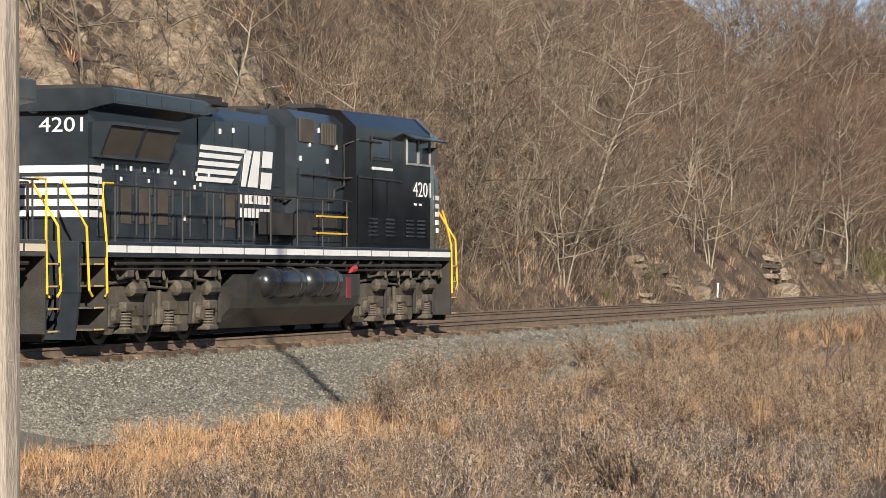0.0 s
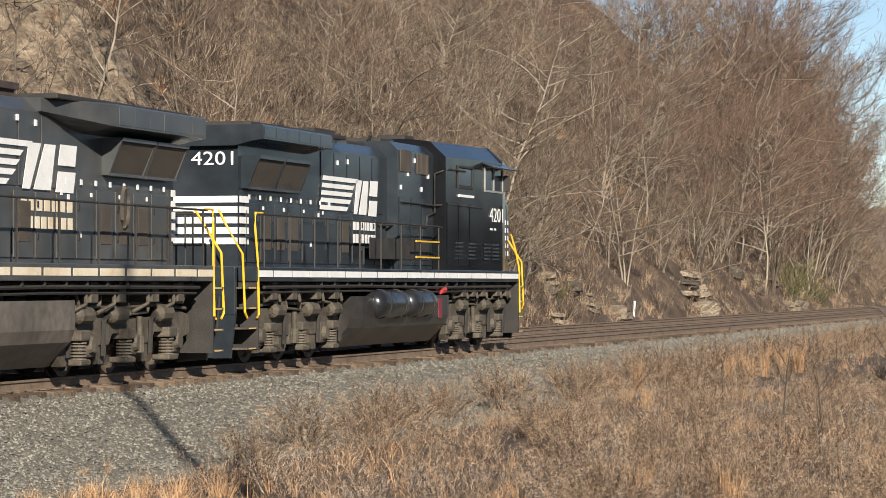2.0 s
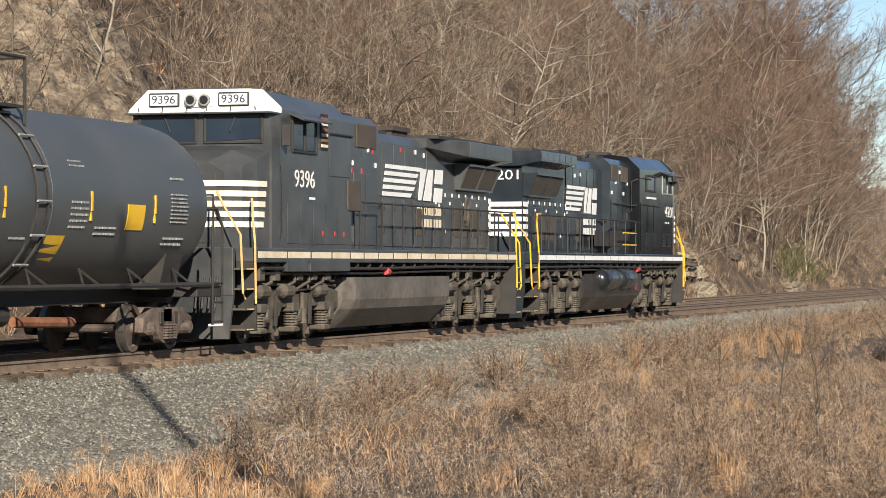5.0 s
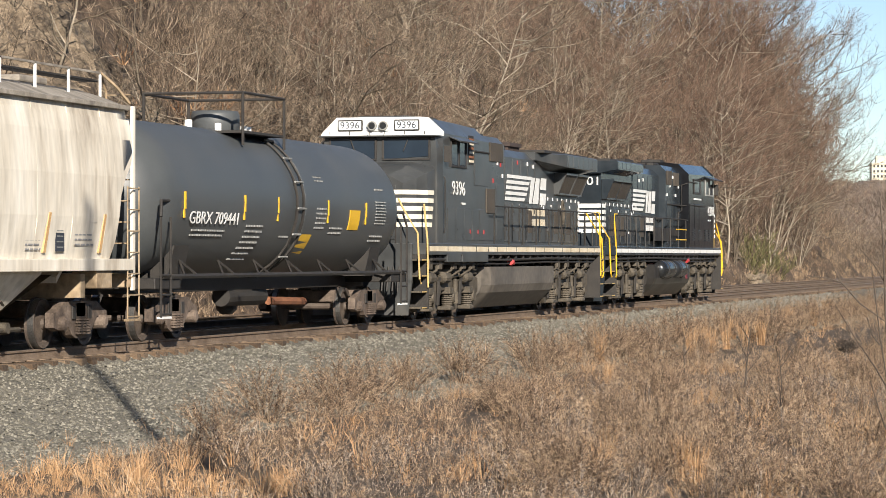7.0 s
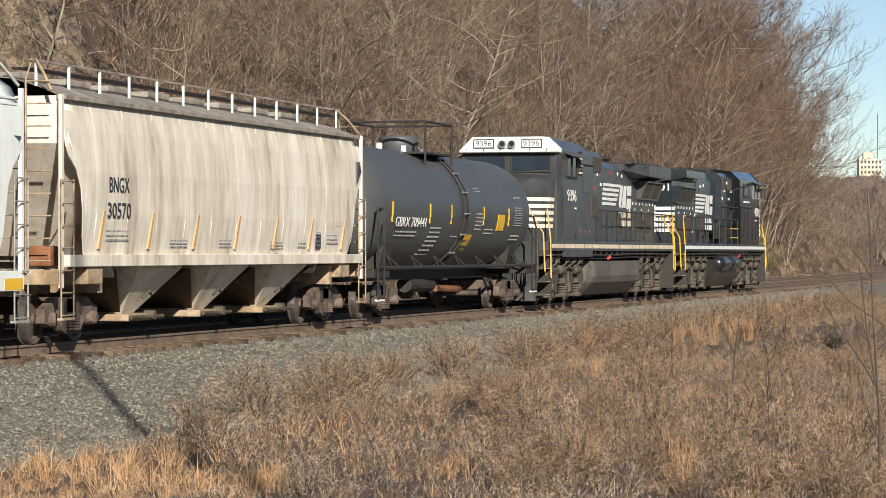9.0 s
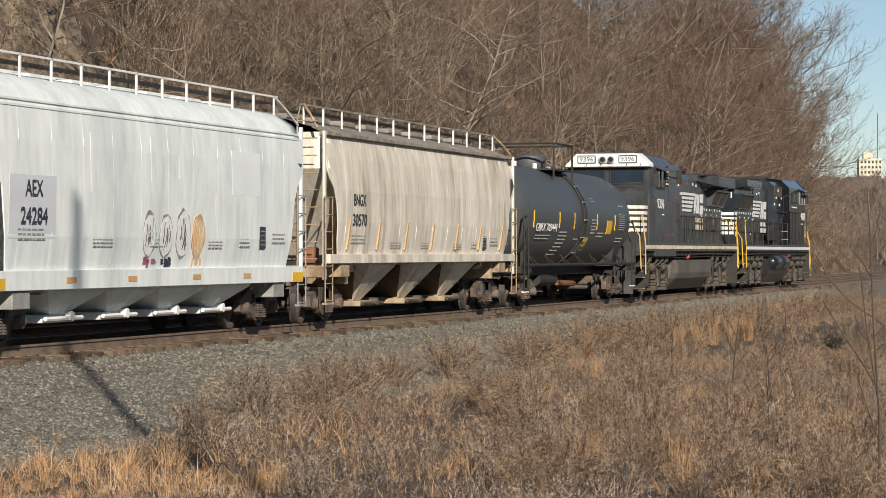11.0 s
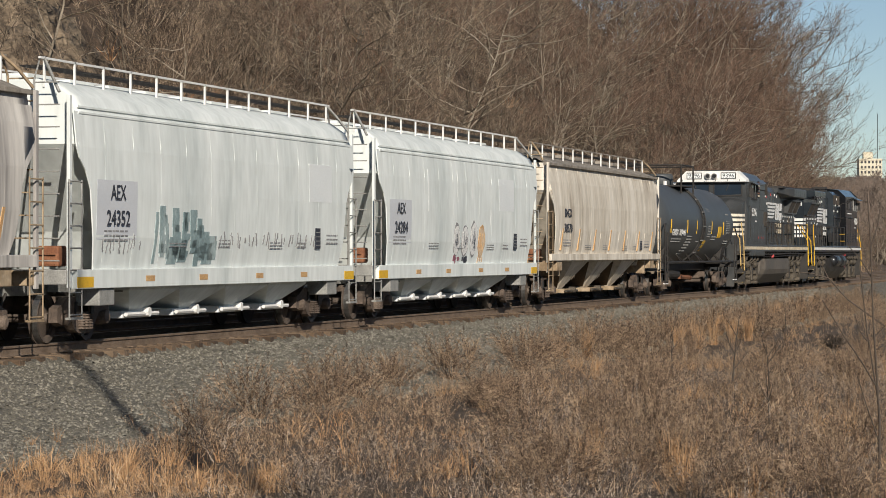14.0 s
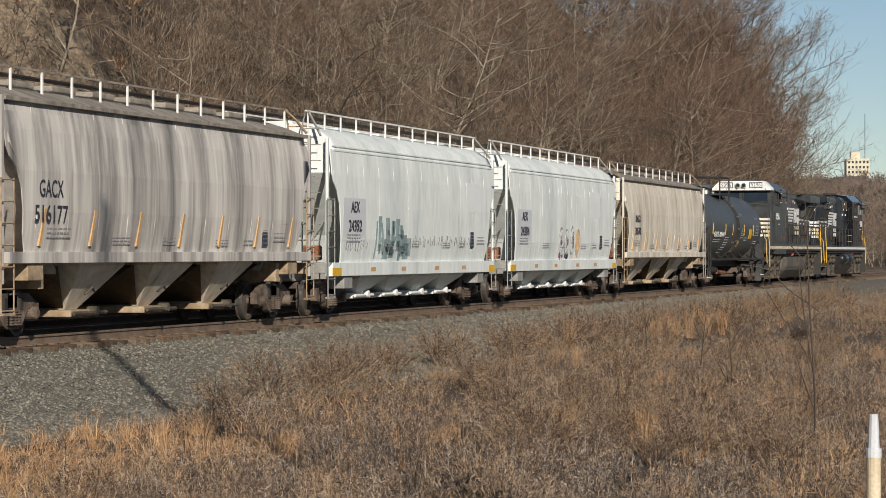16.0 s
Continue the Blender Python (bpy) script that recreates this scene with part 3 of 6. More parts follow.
    part("wing_roof", box(B(), -9.55, -3.6, -1.25, 1.25, z1 - 0.02, z1 + 0.07, 0.02), dark, car)
    for s in (-1, 1):
        for a, b in ((-9.25, -7.75), (-7.7, -6.15)):
            scr = part("radiator_screen", prism(B(), [(s * 0.94, 3.40), (s * 1.06, 3.40), (s * 1.30, 3.94), (s * 0.94, 3.94)], a, b), M["grille"], car, "brown mesh radiator screen")
            for p, q in ((a - 0.02, a + 0.05), (b - 0.05, b + 0.02)):
                part("screen_frame", prism(B(), [(s * 0.95, 3.37), (s * 1.08, 3.37), (s * 1.32, 3.96), (s * 0.95, 3.96)], p, q), P, scr)
            part("screen_frame", box(B(), a, b, *sorted((s * 0.95, s * 1.10)), 3.36, 3.41), P, scr)
            part("screen_frame", box(B(), a, b, *sorted((s * 0.95, s * 1.335)), 3.94, 4.0), P, scr)
        # warning labels
        bm = B()
        for i in range(9):
            x = rear + 0.5 + 0.62 * i
            box(bm, x, x + 0.09, *sorted((s * 0.978, s * 0.99)), 3.17, 3.26)
            if i % 2:
                box(bm, x + 0.2, x + 0.27, *sorted((s * 0.978, s * 0.99)), 2.98, 3.05)
        for i in range(5):
            x, z = aux0 + 0.2 + 0.55 * i, 3.66 + 0.32 * (i % 3)
            box(bm, x, x + 0.07, *sorted((s * 1.2, s * 1.226)), z, z + 0.1)
        for x, z in ((-3.4, 4.05), (-5.2, 2.3), (-2.7, 4.1), (-4.7, 2.9)):
            box(bm, x, x + 0.08, *sorted((s * 0.968, s * 0.99)), z, z + 0.1)
        tagged(part("warning_label", bm, M["white"], car), kind="stuff")
        if not fresh:
            bm = B()
            for x, z in ((-1.5, 4.1), (0.3, 3.55), (1.4, 3.95), (2.9, 3.5), (2.2, 3.5)):
                y = 1.2 if x > aux0 else 0.968
                box(bm, x, x + 0.08, *sorted((s * y, s * (y + 0.02))), z, z + 0.11)
            for x in (5.0, 5.8, 4.4):
                box(bm, x, x + 0.09, *sorted((s * 1.5, s * 1.52)), 2.12, 2.22)
            tagged(part("red_label", bm, M["red"], car), kind="stuff")
        g0 = aux0 if fresh else 1.1
        g = part("intake_grille", box(B(), g0 + 0.15, g0 + (1.0 if fresh else 1.55), *sorted((s * 1.20, s * 1.235)), 4.06, 4.56, 0.01), M["grille"], car, "brown intake screen")
        bm = B()
        for i in range(9):
            box(bm, aux0 + 1.5 + 0.1 * i, aux0 + 1.56 + 0.1 * i, *sorted((s * 1.2, s * 1.24)), 4.06, 4.52)
        if fresh:
            part("louvre", bm, M["grille"], car)
            for z in (2.12, 2.48):
                part("yellow_trim", box(B(), 0.7, 2.6, *sorted((s * 1.5, s * 1.53)), z, z + 0.035), M["yellow"], car, "yellow edge of the step recess")
            part("step_recess", box(B(), -1.9, 2.7, *sorted((s * 1.222, s * 1.232)), 2.08, 2.54, 0.01), dark, car)
        else:
            bm.free()
            part("filter_box", box(B(), 3.3, 4.2, *sorted((s * 1.2, s * 1.53)), 2.66, 3.30, 0.02), M["grille"], car, "brown filter housing")
            part("sander_vent", box(B(), 2.9, 3.5, *sorted((s * 1.222, s * 1.235)), 2.0, 2.35, 0.01), M["fuel"], car)
        part("conduit", rod(B(), [(wide0 + 1.6, s * 1.53, 4.22), (wide0 + 0.05, s * 1.53, 4.22), (wide0 - 0.1, s * 1.26, 4.1), (wide0 - 0.1, s * 1.26, 3.2), (wide0 - 0.7, s * 1.25, 3.1), (wide0 - 0.8, s * 1.25, 2.85), (aux0 - 0.8, s * 1.02, 2.85)], 0.026, 6), dark, car)
        part("coiled_hose", rod(B(), [(-7.0 + 0.16 * math.cos(0.7 * i), s * 1.02, 2.85 + 0.34 * math.sin(0.7 * i)) for i in range(10)], 0.035, 6), M["under"], car, "coiled hose on the hood door") if not fresh else None
    # roof gear
    part("exhaust", loft(B(), [[(x, y, z) for x, y in ((-3.6 - k, -0.5 - k), (-2.3 + k, -0.5 - k), (-2.3 + k, 0.5 + k), (-3.6 - k, 0.5 + k))] for z, k in ((top - 0.05, 0.0), (top + 0.14, 0.0), (top + 0.15, 0.06), (top + 0.26, 0.06))]), M["stack"] if not fresh else dark, car, "sooty exhaust stack")
    for k, (a, b, w) in enumerate(((-1.6, -0.2, 0.6), (aux0 + 0.3, aux0 + 1.4, 0.7), (wide0 + 0.5, wide0 + 1.3, 0.35))):
        zz = top if b < aux0 else (4.74 if k == 1 else 4.96)
        part("roof_vent", box(B(), a, b, -w, w, zz - 0.03, zz + 0.10, 0.03), dark, car)
    for y in (-0.5, 0.5):
        part("lifting_eye", rod(B(), [(aux0 + 0.1, y, 4.72), (aux0 + 0.1, y, 4.86), (aux0 + 0.28, y, 4.86), (aux0 + 0.28, y, 4.72)], 0.025, 6), dark, car)
    part("horn", rod(B(), [(4.6, 0.3, 4.94), (4.6, 0.3, 5.05), (5.1, 0.3, 5.05)], [0.03, 0.04, 0.08], 8), dark, car)
    # full-width body and cab
    sec = lambda x, dz=0.0: [(x, y, z + (dz if z > 3 else 0)) for y, z in ((-1.5, 1.86), (1.5, 1.86), (1.5, 4.56), (1.12, 4.93), (0.6, 5.0), (-0.6, 5.0), (-1.12, 4.93), (-1.5, 4.56))]
    body = part("cab_body", loft(B(), [sec(wide0, -0.06), sec(6.0, -0.02), sec(8.45)]), M["gloss"] if fresh else P, car)
    # sloping cab front down to the windscreen sill
    part("cab_front", loft(B(), [[(8.45, y, z) for y, z in ((-1.5, 1.86), (1.5, 1.86), (1.5, 4.03), (1.5, 4.5), (-1.5, 4.5), (-1.5, 4.03))], [(8.84, y, z) for y, z in ((-1.46, 1.86), (1.46, 1.86), (1.46, 3.98), (1.40, 4.5), (-1.40, 4.5), (-1.46, 3.98))]]), P, body)
    brow = loft(B(), [[(8.4, y, z) for y, z in ((-1.51, 4.49), (1.51, 4.49), (1.51, 4.6), (1.13, 4.95), (-1.13, 4.95), (-1.51, 4.6))], [(8.94, y, z) for y, z in ((-1.47, 4.49), (1.47, 4.49), (1.45, 4.56), (1.06, 4.94), (-1.06, 4.94), (-1.45, 4.56))]])
    part("brow", brow, M["white"] if not fresh else P, body, "white cab brow" if not fresh else "")
    part("brow_ledge", box(B(), 8.42, 9.04, -1.5, 1.5, 4.46, 4.495, 0.008), P, body)
    lights = part("headlight_housing", box(B(), 8.92, 8.98, -0.30, 0.30, 4.6, 4.86, 0.05), M["white"] if not fresh else P, body)
    for s in (-1, 1):
        part("headlight", rod(B(), [(8.96, s * 0.14, 4.73), (9.05, s * 0.14, 4.73)], 0.115, 16), M["ladder"], lights, "round headlight")
        part("lens", rod(B(), [(9.045, s * 0.14, 4.73), (9.058, s * 0.14, 4.73)], 0.085, 16), M["chrome"], lights)
        board = part("number_board", box(B(), 8.92, 8.97, *sorted((s * 0.40, s * 1.04)), 4.6, 4.88, 0.03), dark, body, "dark-framed number board")
        part("number_panel", box(B(), 8.97, 8.978, *sorted((s * 0.435, s * 1.005)), 4.635, 4.845, 0.002), M["patch"], board)
        t = letters(number, 0.17, M["ink"], board, 8.984, s * 0.72, 4.74, end=True, width=0.48)
        t.matrix_basis = pose(8.984, s * 0.72, 4.74, 90, 0, 90) @ Matrix.Diagonal((t.matrix_basis.to_scale().x, 1, 1, 1))
        scr = part("windscreen", prism(B(), [(s * 0.12, 3.92), (s * 1.24, 3.98), (s * 1.24, 4.42), (s * 0.12, 4.42)], 8.80, 8.855), M["glass"], body, "dark glass windscreen")
        for k, (a, b, c, d) in enumerate(((0.07, 1.29, 4.42, 4.46), (0.07, 1.29, 3.89, 3.93), (0.07, 0.12, 3.93, 4.42), (1.24, 1.29, 3.93, 4.42))):
            part("windscreen_frame", box(B(), 8.81, 8.875, *sorted((s * a, s * b)), c, d, 0.006), dark, scr)
        part("wiper", rod(B(), [(8.88, s * 0.75, 4.45), (8.89, s * 0.62, 4.12)], 0.014, 5), dark, scr)
        for y in (0.2, 1.2, 0.7):
            part("brow_grab", rod(B(), [(9.06, s * y, 4.51), (9.08, s * y, 4.59), (9.06, s * y, 4.52)], 0.012, 5), dark, body)
        # side windows
        wins = ((4.25, 5.5, 3.86, 4.30), (6.7, 7.45, 3.84, 4.40), (7.55, 8.35, 3.84, 4.40)) if fresh else ((6.3, 6.95, 3.80, 4.40), (7.02, 7.72, 3.80, 4.40))
        for k, (a, b, c, d) in enumerate(wins):
            w = part("side_window", box(B(), a, b, *sorted((s * 1.49, s * 1.508)), c, d, 0.02), M["glass"], body, "dark side window")
            fm = M["ladder"] if fresh else dark
            for p, q, u, v in ((a - 0.05, b + 0.05, d, d + 0.05), (a - 0.05, b + 0.05, c - 0.05, c), (a - 0.05, a, c, d), (b, b + 0.05, c, d)):
                part("window_frame", box(B(), p, q, *sorted((s * 1.5, s * 1.535)), u, v, 0.006), fm if k else dark, w)
        v0, v1 = (6.5, 8.8) if fresh else (6.1, 7.9)
        part("sun_visor", prism(B(), [(s * 1.49, 4.52), (s * 1.49, 4.49), (s * 1.80, 4.36), (s * 1.81, 4.39)], v0, v1), P, body, "drip visor over the cab window")
        if not fresh:
            for i in range(6):
                part("louvre", box(B(), 5.55, 5.95, *sorted((s * 1.5, s * 1.53)), 3.92 + 0.11 * i, 3.98 + 0.11 * i), M["rust"] if i % 2 else M["cream"], body)
            part("louvre_frame", box(B(), 5.5, 6.0, *sorted((s * 1.498, s * 1.512)), 3.86, 4.60, 0.01), dark, body)
            for a in (4.1, 4.9, 5.7, 6.5, 7.3):
                part("body_panel", box(B(), a, a + 0.74, *sorted((s * 1.5, s * 1.512)), 1.95, 2.75, 0.008), P, body)
            part("body_panel", box(B(), 4.05, 5.4, *sorted((s * 1.5, s * 1.512)), 3.35, 4.2, 0.01), P, body)
        else:
            for a in (3.3, 4.3, 5.3):
                part("body_panel", box(B(), a, a + 0.92, *sorted((s * 1.5, s * 1.514)), 1.95, 3.45, 0.01), M["gloss"], body)
            for a in (4.0, 5.2, 6.6, 7.4):
                for i in range(5):
                    part("louvre", box(B(), a, a + 0.55, *sorted((s * 1.512, s * 1.535)), 2.12 + 0.09 * i, 2.16 + 0.09 * i), P, body)
            part("white_sill", box(B(), 4.3, 5.6, *sorted((s * 1.5, s * 1.54)), 3.60, 3.66), M["white"], body)
        part("cab_grab", rod(B(), [(8.55, s * 1.55, 2.1), (8.55, s * 1.58, 2.2), (8.55, s * 1.58, 3.4), (8.55, s * 1.55, 3.5)], 0.016, 6), dark, body)
        part("mirror", box(B(), 8.40, 8.44, *sorted((s * 1.52, s * 1.70)), 3.85, 4.25, 0.01), dark, body)
        nx = 7.0 if not fresh else 7.85
        letters(number, 0.36, M["white"], body, nx, s * 1.517, 3.22, side=s, width=1.25 if not fresh else 1.3)
        plates("data_label", [(6.35, 6.5, 2.84, 2.89), (6.53, 6.7, 2.84, 2.89)] if not fresh else [(7.2, 7.4, 2.86, 2.91), (7.6, 7.75, 2.86, 2.91)], s * 1.512, M["white"], body, s)
        # plain side mark: a fan of bars beside slanted blocks
        yy = s * 0.98
        mark = (-4.4, -0.5) if fresh else (-5.0, -0.2)
        m = 1 if (s < 0) else -1
        x0, wd = (mark[0], mark[1] - mark[0]) if m > 0 else (mark[1], mark[1] - mark[0])
        at = lambda u: x0 + m * u * wd
        zt, hb = 3.80, 0.094
        for i, e in enumerate((0.60, 0.53, 0.50, 0.47, 0.42)):
            z = zt - 0.155 * i
            k = -0.012 * i
            prs = [(at(k), z - hb), (at(e), z - hb), (at(e + 0.03), z), (at(k + 0.012), z)]
            part("side_bar", prism(B(), prs, *sorted((yy, yy + s * 0.006)), "y"), M["white"], car, "white bar of the side mark")
        for pts in (((0.55, 3.04), (0.61, 3.04), (0.70, 3.78), (0.60, 3.78)), ((0.64, 3.04), (0.78, 3.04), (0.82, 3.78), (0.73, 3.78)), ((0.82, 3.02), (0.97, 3.02), (0.99, 3.36), (0.84, 3.36)), ((0.84, 3.46), (0.985, 3.46), (1.0, 3.80), (0.86, 3.80))):
            part("side_shape", prism(B(), [(at(u), z) for u, z in pts], *sorted((yy, yy + s * 0.006)), "y"), M["white"], car, "white slanted block of the side mark")
        rects = []
        for r, (n, z) in enumerate(((7, 2.70), (8, 2.42))):
            for i in range(n):
                a, b = at(0.54 + 0.44 * i / n), at(0.54 + 0.44 * (i + 0.72) / n)
                rects.append((min(a, b), max(a, b), z, z + 0.19))
        tagged(plates("name_stencil", rects, yy, M["white"] if fresh else M["cream"], car, s, 0.006, label="row of small painted bars"), kind="stuff")
    # nose: sloping top, chamfered corners
    def nose(x, w, zc, zs):
        return [(x, y, z) for y, z in ((-w, 1.86), (w, 1.86), (w, zs), (w * 0.62, zc), (-w * 0.62, zc), (-w, zs))]
    part("short_hood", loft(B(), [nose(8.75, 1.42, 3.86, 3.72), nose(9.45, 1.38, 3.74, 3.55), nose(9.78, 1.20, 3.60, 3.42), nose(10.02, 0.92, 3.5, 3.3)]), P, car)
    part("nose_door", box(B(), 10.01, 10.04, 0.1, 0.75, 1.95, 3.25, 0.01), P, car)
    for i in range(5):
        z = 3.14 - 0.195 * i
        for s in (-1, 1):
            path = [(9.02 + 0.05 * i, 1.43), (9.46, 1.39), (9.79, 1.21), (10.045, 0.93), (10.05, 0.0)]
            rings = [[(x, s * y, z - 0.11), (x, s * y, z), (x - 0.03, s * (y - 0.03), z), (x - 0.03, s * (y - 0.03), z - 0.11)] for x, y in path]
            part("nose_stripe", loft(B(), rings), M["white"] if fresh else M["cream_pale"], car, "white stripe round the nose")
    # rear end with big number and stripes
    for i in range(5):
        z = 3.22 - 0.2 * i
        bm = box(B(), rear - 0.015, rear, -0.94, 0.94, z - 0.125, z)
        for s in (-1, 1):
            box(bm, rear, rear + (0.5 if fresh else 0.2), *sorted((s * 0.979, s * 0.99)), z - 0.125, z)
        part("end_stripe", bm, M["white"], car, "white stripe on the hood end")
    letters(number, 0.27, M["white"], car, rear - 0.01, -0.47, 3.93, end=True, width=0.86)
    part("end_headlight", rod(B(), [(rear + 0.01, 0.1, 4.28), (rear - 0.07, 0.1, 4.28)], 0.13, 14), M["white"], car)
    # walkway rails
    for s in (-1, 1):
        part("handrail", rod(B(), [(-9.7, s * 1.5, 2.86), (wide0 - 0.7, s * 1.5, 2.86), (wide0 - 0.3, s * 1.5, 2.84)], 0.022, 6), dark, car)
        for i in range(9):
            x = -9.5 + (wide0 + 8.9) * i / 8
            part("rail_post", rod(B(), [(x, s * 1.5, 1.84), (x, s * 1.5, 2.86)], 0.02, 5), dark, car)
        if fresh:
            part("cab_rail", rod(B(), [(0.4, s * 1.26, 3.38), (3.0, s * 1.27, 3.36), (3.4, s * 1.53, 3.40), (6.3, s * 1.53, 3.38)], 0.022, 6), dark, car)
        for e in (-1, 1):
            line = [(e * 9.6, s * 1.5, 2.88), (e * 10.0, s * 1.5, 2.88), (e * 10.02, s * 1.5, 2.6), (e * 9.95, s * 1.53, 1.95), (e * 9.95, s * 1.55, 0.95), (e * 10.03, s * 1.55, 0.90)] if e < 0 else [(9.75, s * 1.38, 2.80), (9.9, s * 1.45, 2.45), (10.0, s * 1.53, 1.95), (10.0, s * 1.55, 0.80)]
            part("end_handrail", rod(B(), line, 0.024, 6), M["yellow"] if fresh or e < 0 else M["yellow_old"], car, "yellow step handrail")
            part("end_handrail", rod(B(), [(e * 10.5, s * 0.95, 2.92), (e * 10.55, s * 1.1, 2.66), (e * 10.58, s * 1.45, 2.1), (e * 10.58, s * 1.5, 1.0), (e * 10.45, s * 1.5, 0.9)], 0.024, 6), M["yellow"] if fresh or e < 0 else M["yellow_old"], car, "yellow step handrail")
            part("step_well", box(B(), *sorted((e * 9.90, e * 9.95)), *sorted((s * 0.9, s * 1.54)), 0.28, 1.6), dark, car)
            part("step_back", box(B(), *sorted((e * 9.95, e * 10.55)), *sorted((s * 0.9, s * 0.94)), 0.28, 1.86), dark, car)
            for z in (0.30, 0.68, 1.06, 1.44):
                st = part("step", box(B(), *sorted((e * 9.95, e * 10.52)), *sorted((s * 0.96, s * 1.52)), z, z + 0.035), M["under"], car)
                part("step_edge", box(B(), *sorted((e * 10.05, e * 10.42)), *sorted((s * 1.52, s * 1.53)), z + 0.005, z + 0.03), M["yellow_old"], st, "worn yellow step edge")
    for e in (-1, 1):
        bm = box(B(), *sorted((e * 10.45, e * 10.58)), -1.3, 1.3, 0.95, 1.86, 0.02)
        prism(bm, [(-1.3, 0.95), (1.3, 0.95), (1.2, 0.14), (-1.2, 0.14)], *sorted((e * 10.48, e * 10.56)))
        part("pilot", bm, P, car)
        part("end_rail", rod(B(), [(e * 10.56, -0.9, 2.85), (e * 10.56, 0.9, 2.85)], 0.022, 6), dark, car)
        for y in (-0.9, -0.3, 0.3, 0.9):
            part("end_rail_post", rod(B(), [(e * 10.56, y, 1.84), (e * 10.56, y, 2.85)], 0.02, 5), dark, car)
        for k in range(4):
            for s in (-1, 1):
                part("brake_hose", rod(B(), [(e * 10.6, s * (1.0 - 0.13 * k), 1.3), (e * 10.7, s * (0.98 - 0.13 * k), 0.7), (e * 10.73, s * (0.92 - 0.13 * k), 0.55)], 0.024, 5), dark, car)
        coupler(car, e * 11.05, e, M["under"])
    part("hazard_lamp", box(B(), -10.60, -10.56, -0.62, -0.5, 0.95, 1.15, 0.01), M["orange"], car) if fresh else None
    # fuel tank and air tanks
    f0, f1 = (-3.5, 3.9) if fresh else (-4.15, 3.85)
    bm = loft(B(), [[(x, y, z) for y, z in ((-1.42 * k, 0.60), (-1.50 * k, 0.80), (-1.50 * k, 1.27), (1.50 * k, 1.27), (1.50 * k, 0.80), (1.42 * k, 0.60), (1.0 * k, 0.20), (-1.0 * k, 0.20))] for x, k in ((f0, 0.86), (f0 + 0.35, 0.98), (f0 + 0.6, 1.0), (f1 - 0.6, 1.0), (f1 - 0.35, 0.98), (f1, 0.86))])
    part("fuel_tank", bm, M["fuel"] if not fresh else M["fuel_dark"], car, "dusty fuel tank under the frame")
    for s in (-1, 1):
        for i in range(14):
            x = -6.0 + 0.85 * i
            part("frame_bracket", prism(B(), [(s * 0.8, 1.58), (s * 1.5, 1.58), (s * 1.5, 1.50), (s * 0.8, 1.28)], x, x + 0.06), dark, car)
        for k, (y, z, r) in enumerate(((1.46, 1.47, 0.035), (1.40, 1.37, 0.028), (1.34, 1.53, 0.022))):
            part("frame_pipe", rod(B(), [(-9.4, s * y, z), (-3, s * y, z + 0.02), (2, s * y, z - 0.02), (9.4, s * y, z)], r, 6), dark, car)
        for x in (-8.8, -7.6, -6.1, -4.9, 5.0, 5.9, 6.8, 8.2, 9.1):
            part("junction_box", box(B(), x, x + 0.32, *sorted((s * 0.9, s * 1.42)), 1.22, 1.57, 0.02), M["under"], car)
            part("traction_cable", rod(B(), [(x + 0.4, s * 1.36, 1.56), (x + 0.5, s * 1.40, 1.2), (x + 0.85, s * 1.24, 1.05)], 0.035, 6), M["under"], car)
        vx = 3.0 if fresh else 1.0
        part("emergency_valve", rod(B(), [(vx, s * 1.42, 1.38), (vx + 0.25, s * 1.44, 1.40)], 0.09, 8), M["red"], car, "red emergency fuel cut-off")
        if fresh:
            part("fuel_gauge_plate", box(B(), 2.55, 2.85, *sorted((s * 1.50, s * 1.515)), 0.75, 1.2), M["red_dark"], car, "dark red gauge plate")
            for a, b in ((-2.5, -0.35), (-0.05, 1.85)):
                bm = loft(B(), [[(x, s * 1.46 + q * math.cos(6.28319 * k / 20), 1.10 + q * math.sin(6.28319 * k / 20)) for k in range(20)] for x, q in ((a, 0.10), (a + 0.05, 0.22), (a + 0.15, 0.29), (a + 0.25, 0.31), (b - 0.25, 0.31), (b - 0.15, 0.29), (b - 0.05, 0.22), (b, 0.10))])
                tank = smooth(part("air_tank", bm, M["chrome"], car, "shiny air reservoir"))
                for x in (a + 0.5, b - 0.5):
                    ring = [[(x + d, s * 1.46 + q * math.cos(6.28319 * k / 20), 1.10 + q * math.sin(6.28319 * k / 20)) for k in range(20)] for d, q in ((-0.03, 0.305), (-0.03, 0.325), (0.03, 0.325), (0.03, 0.305))]
                    part("tank_strap", loft(B(), ring, cap=False), dark, tank)
    for xc in (-6.75, 6.75):
        loco_truck(car, xc)
    return car


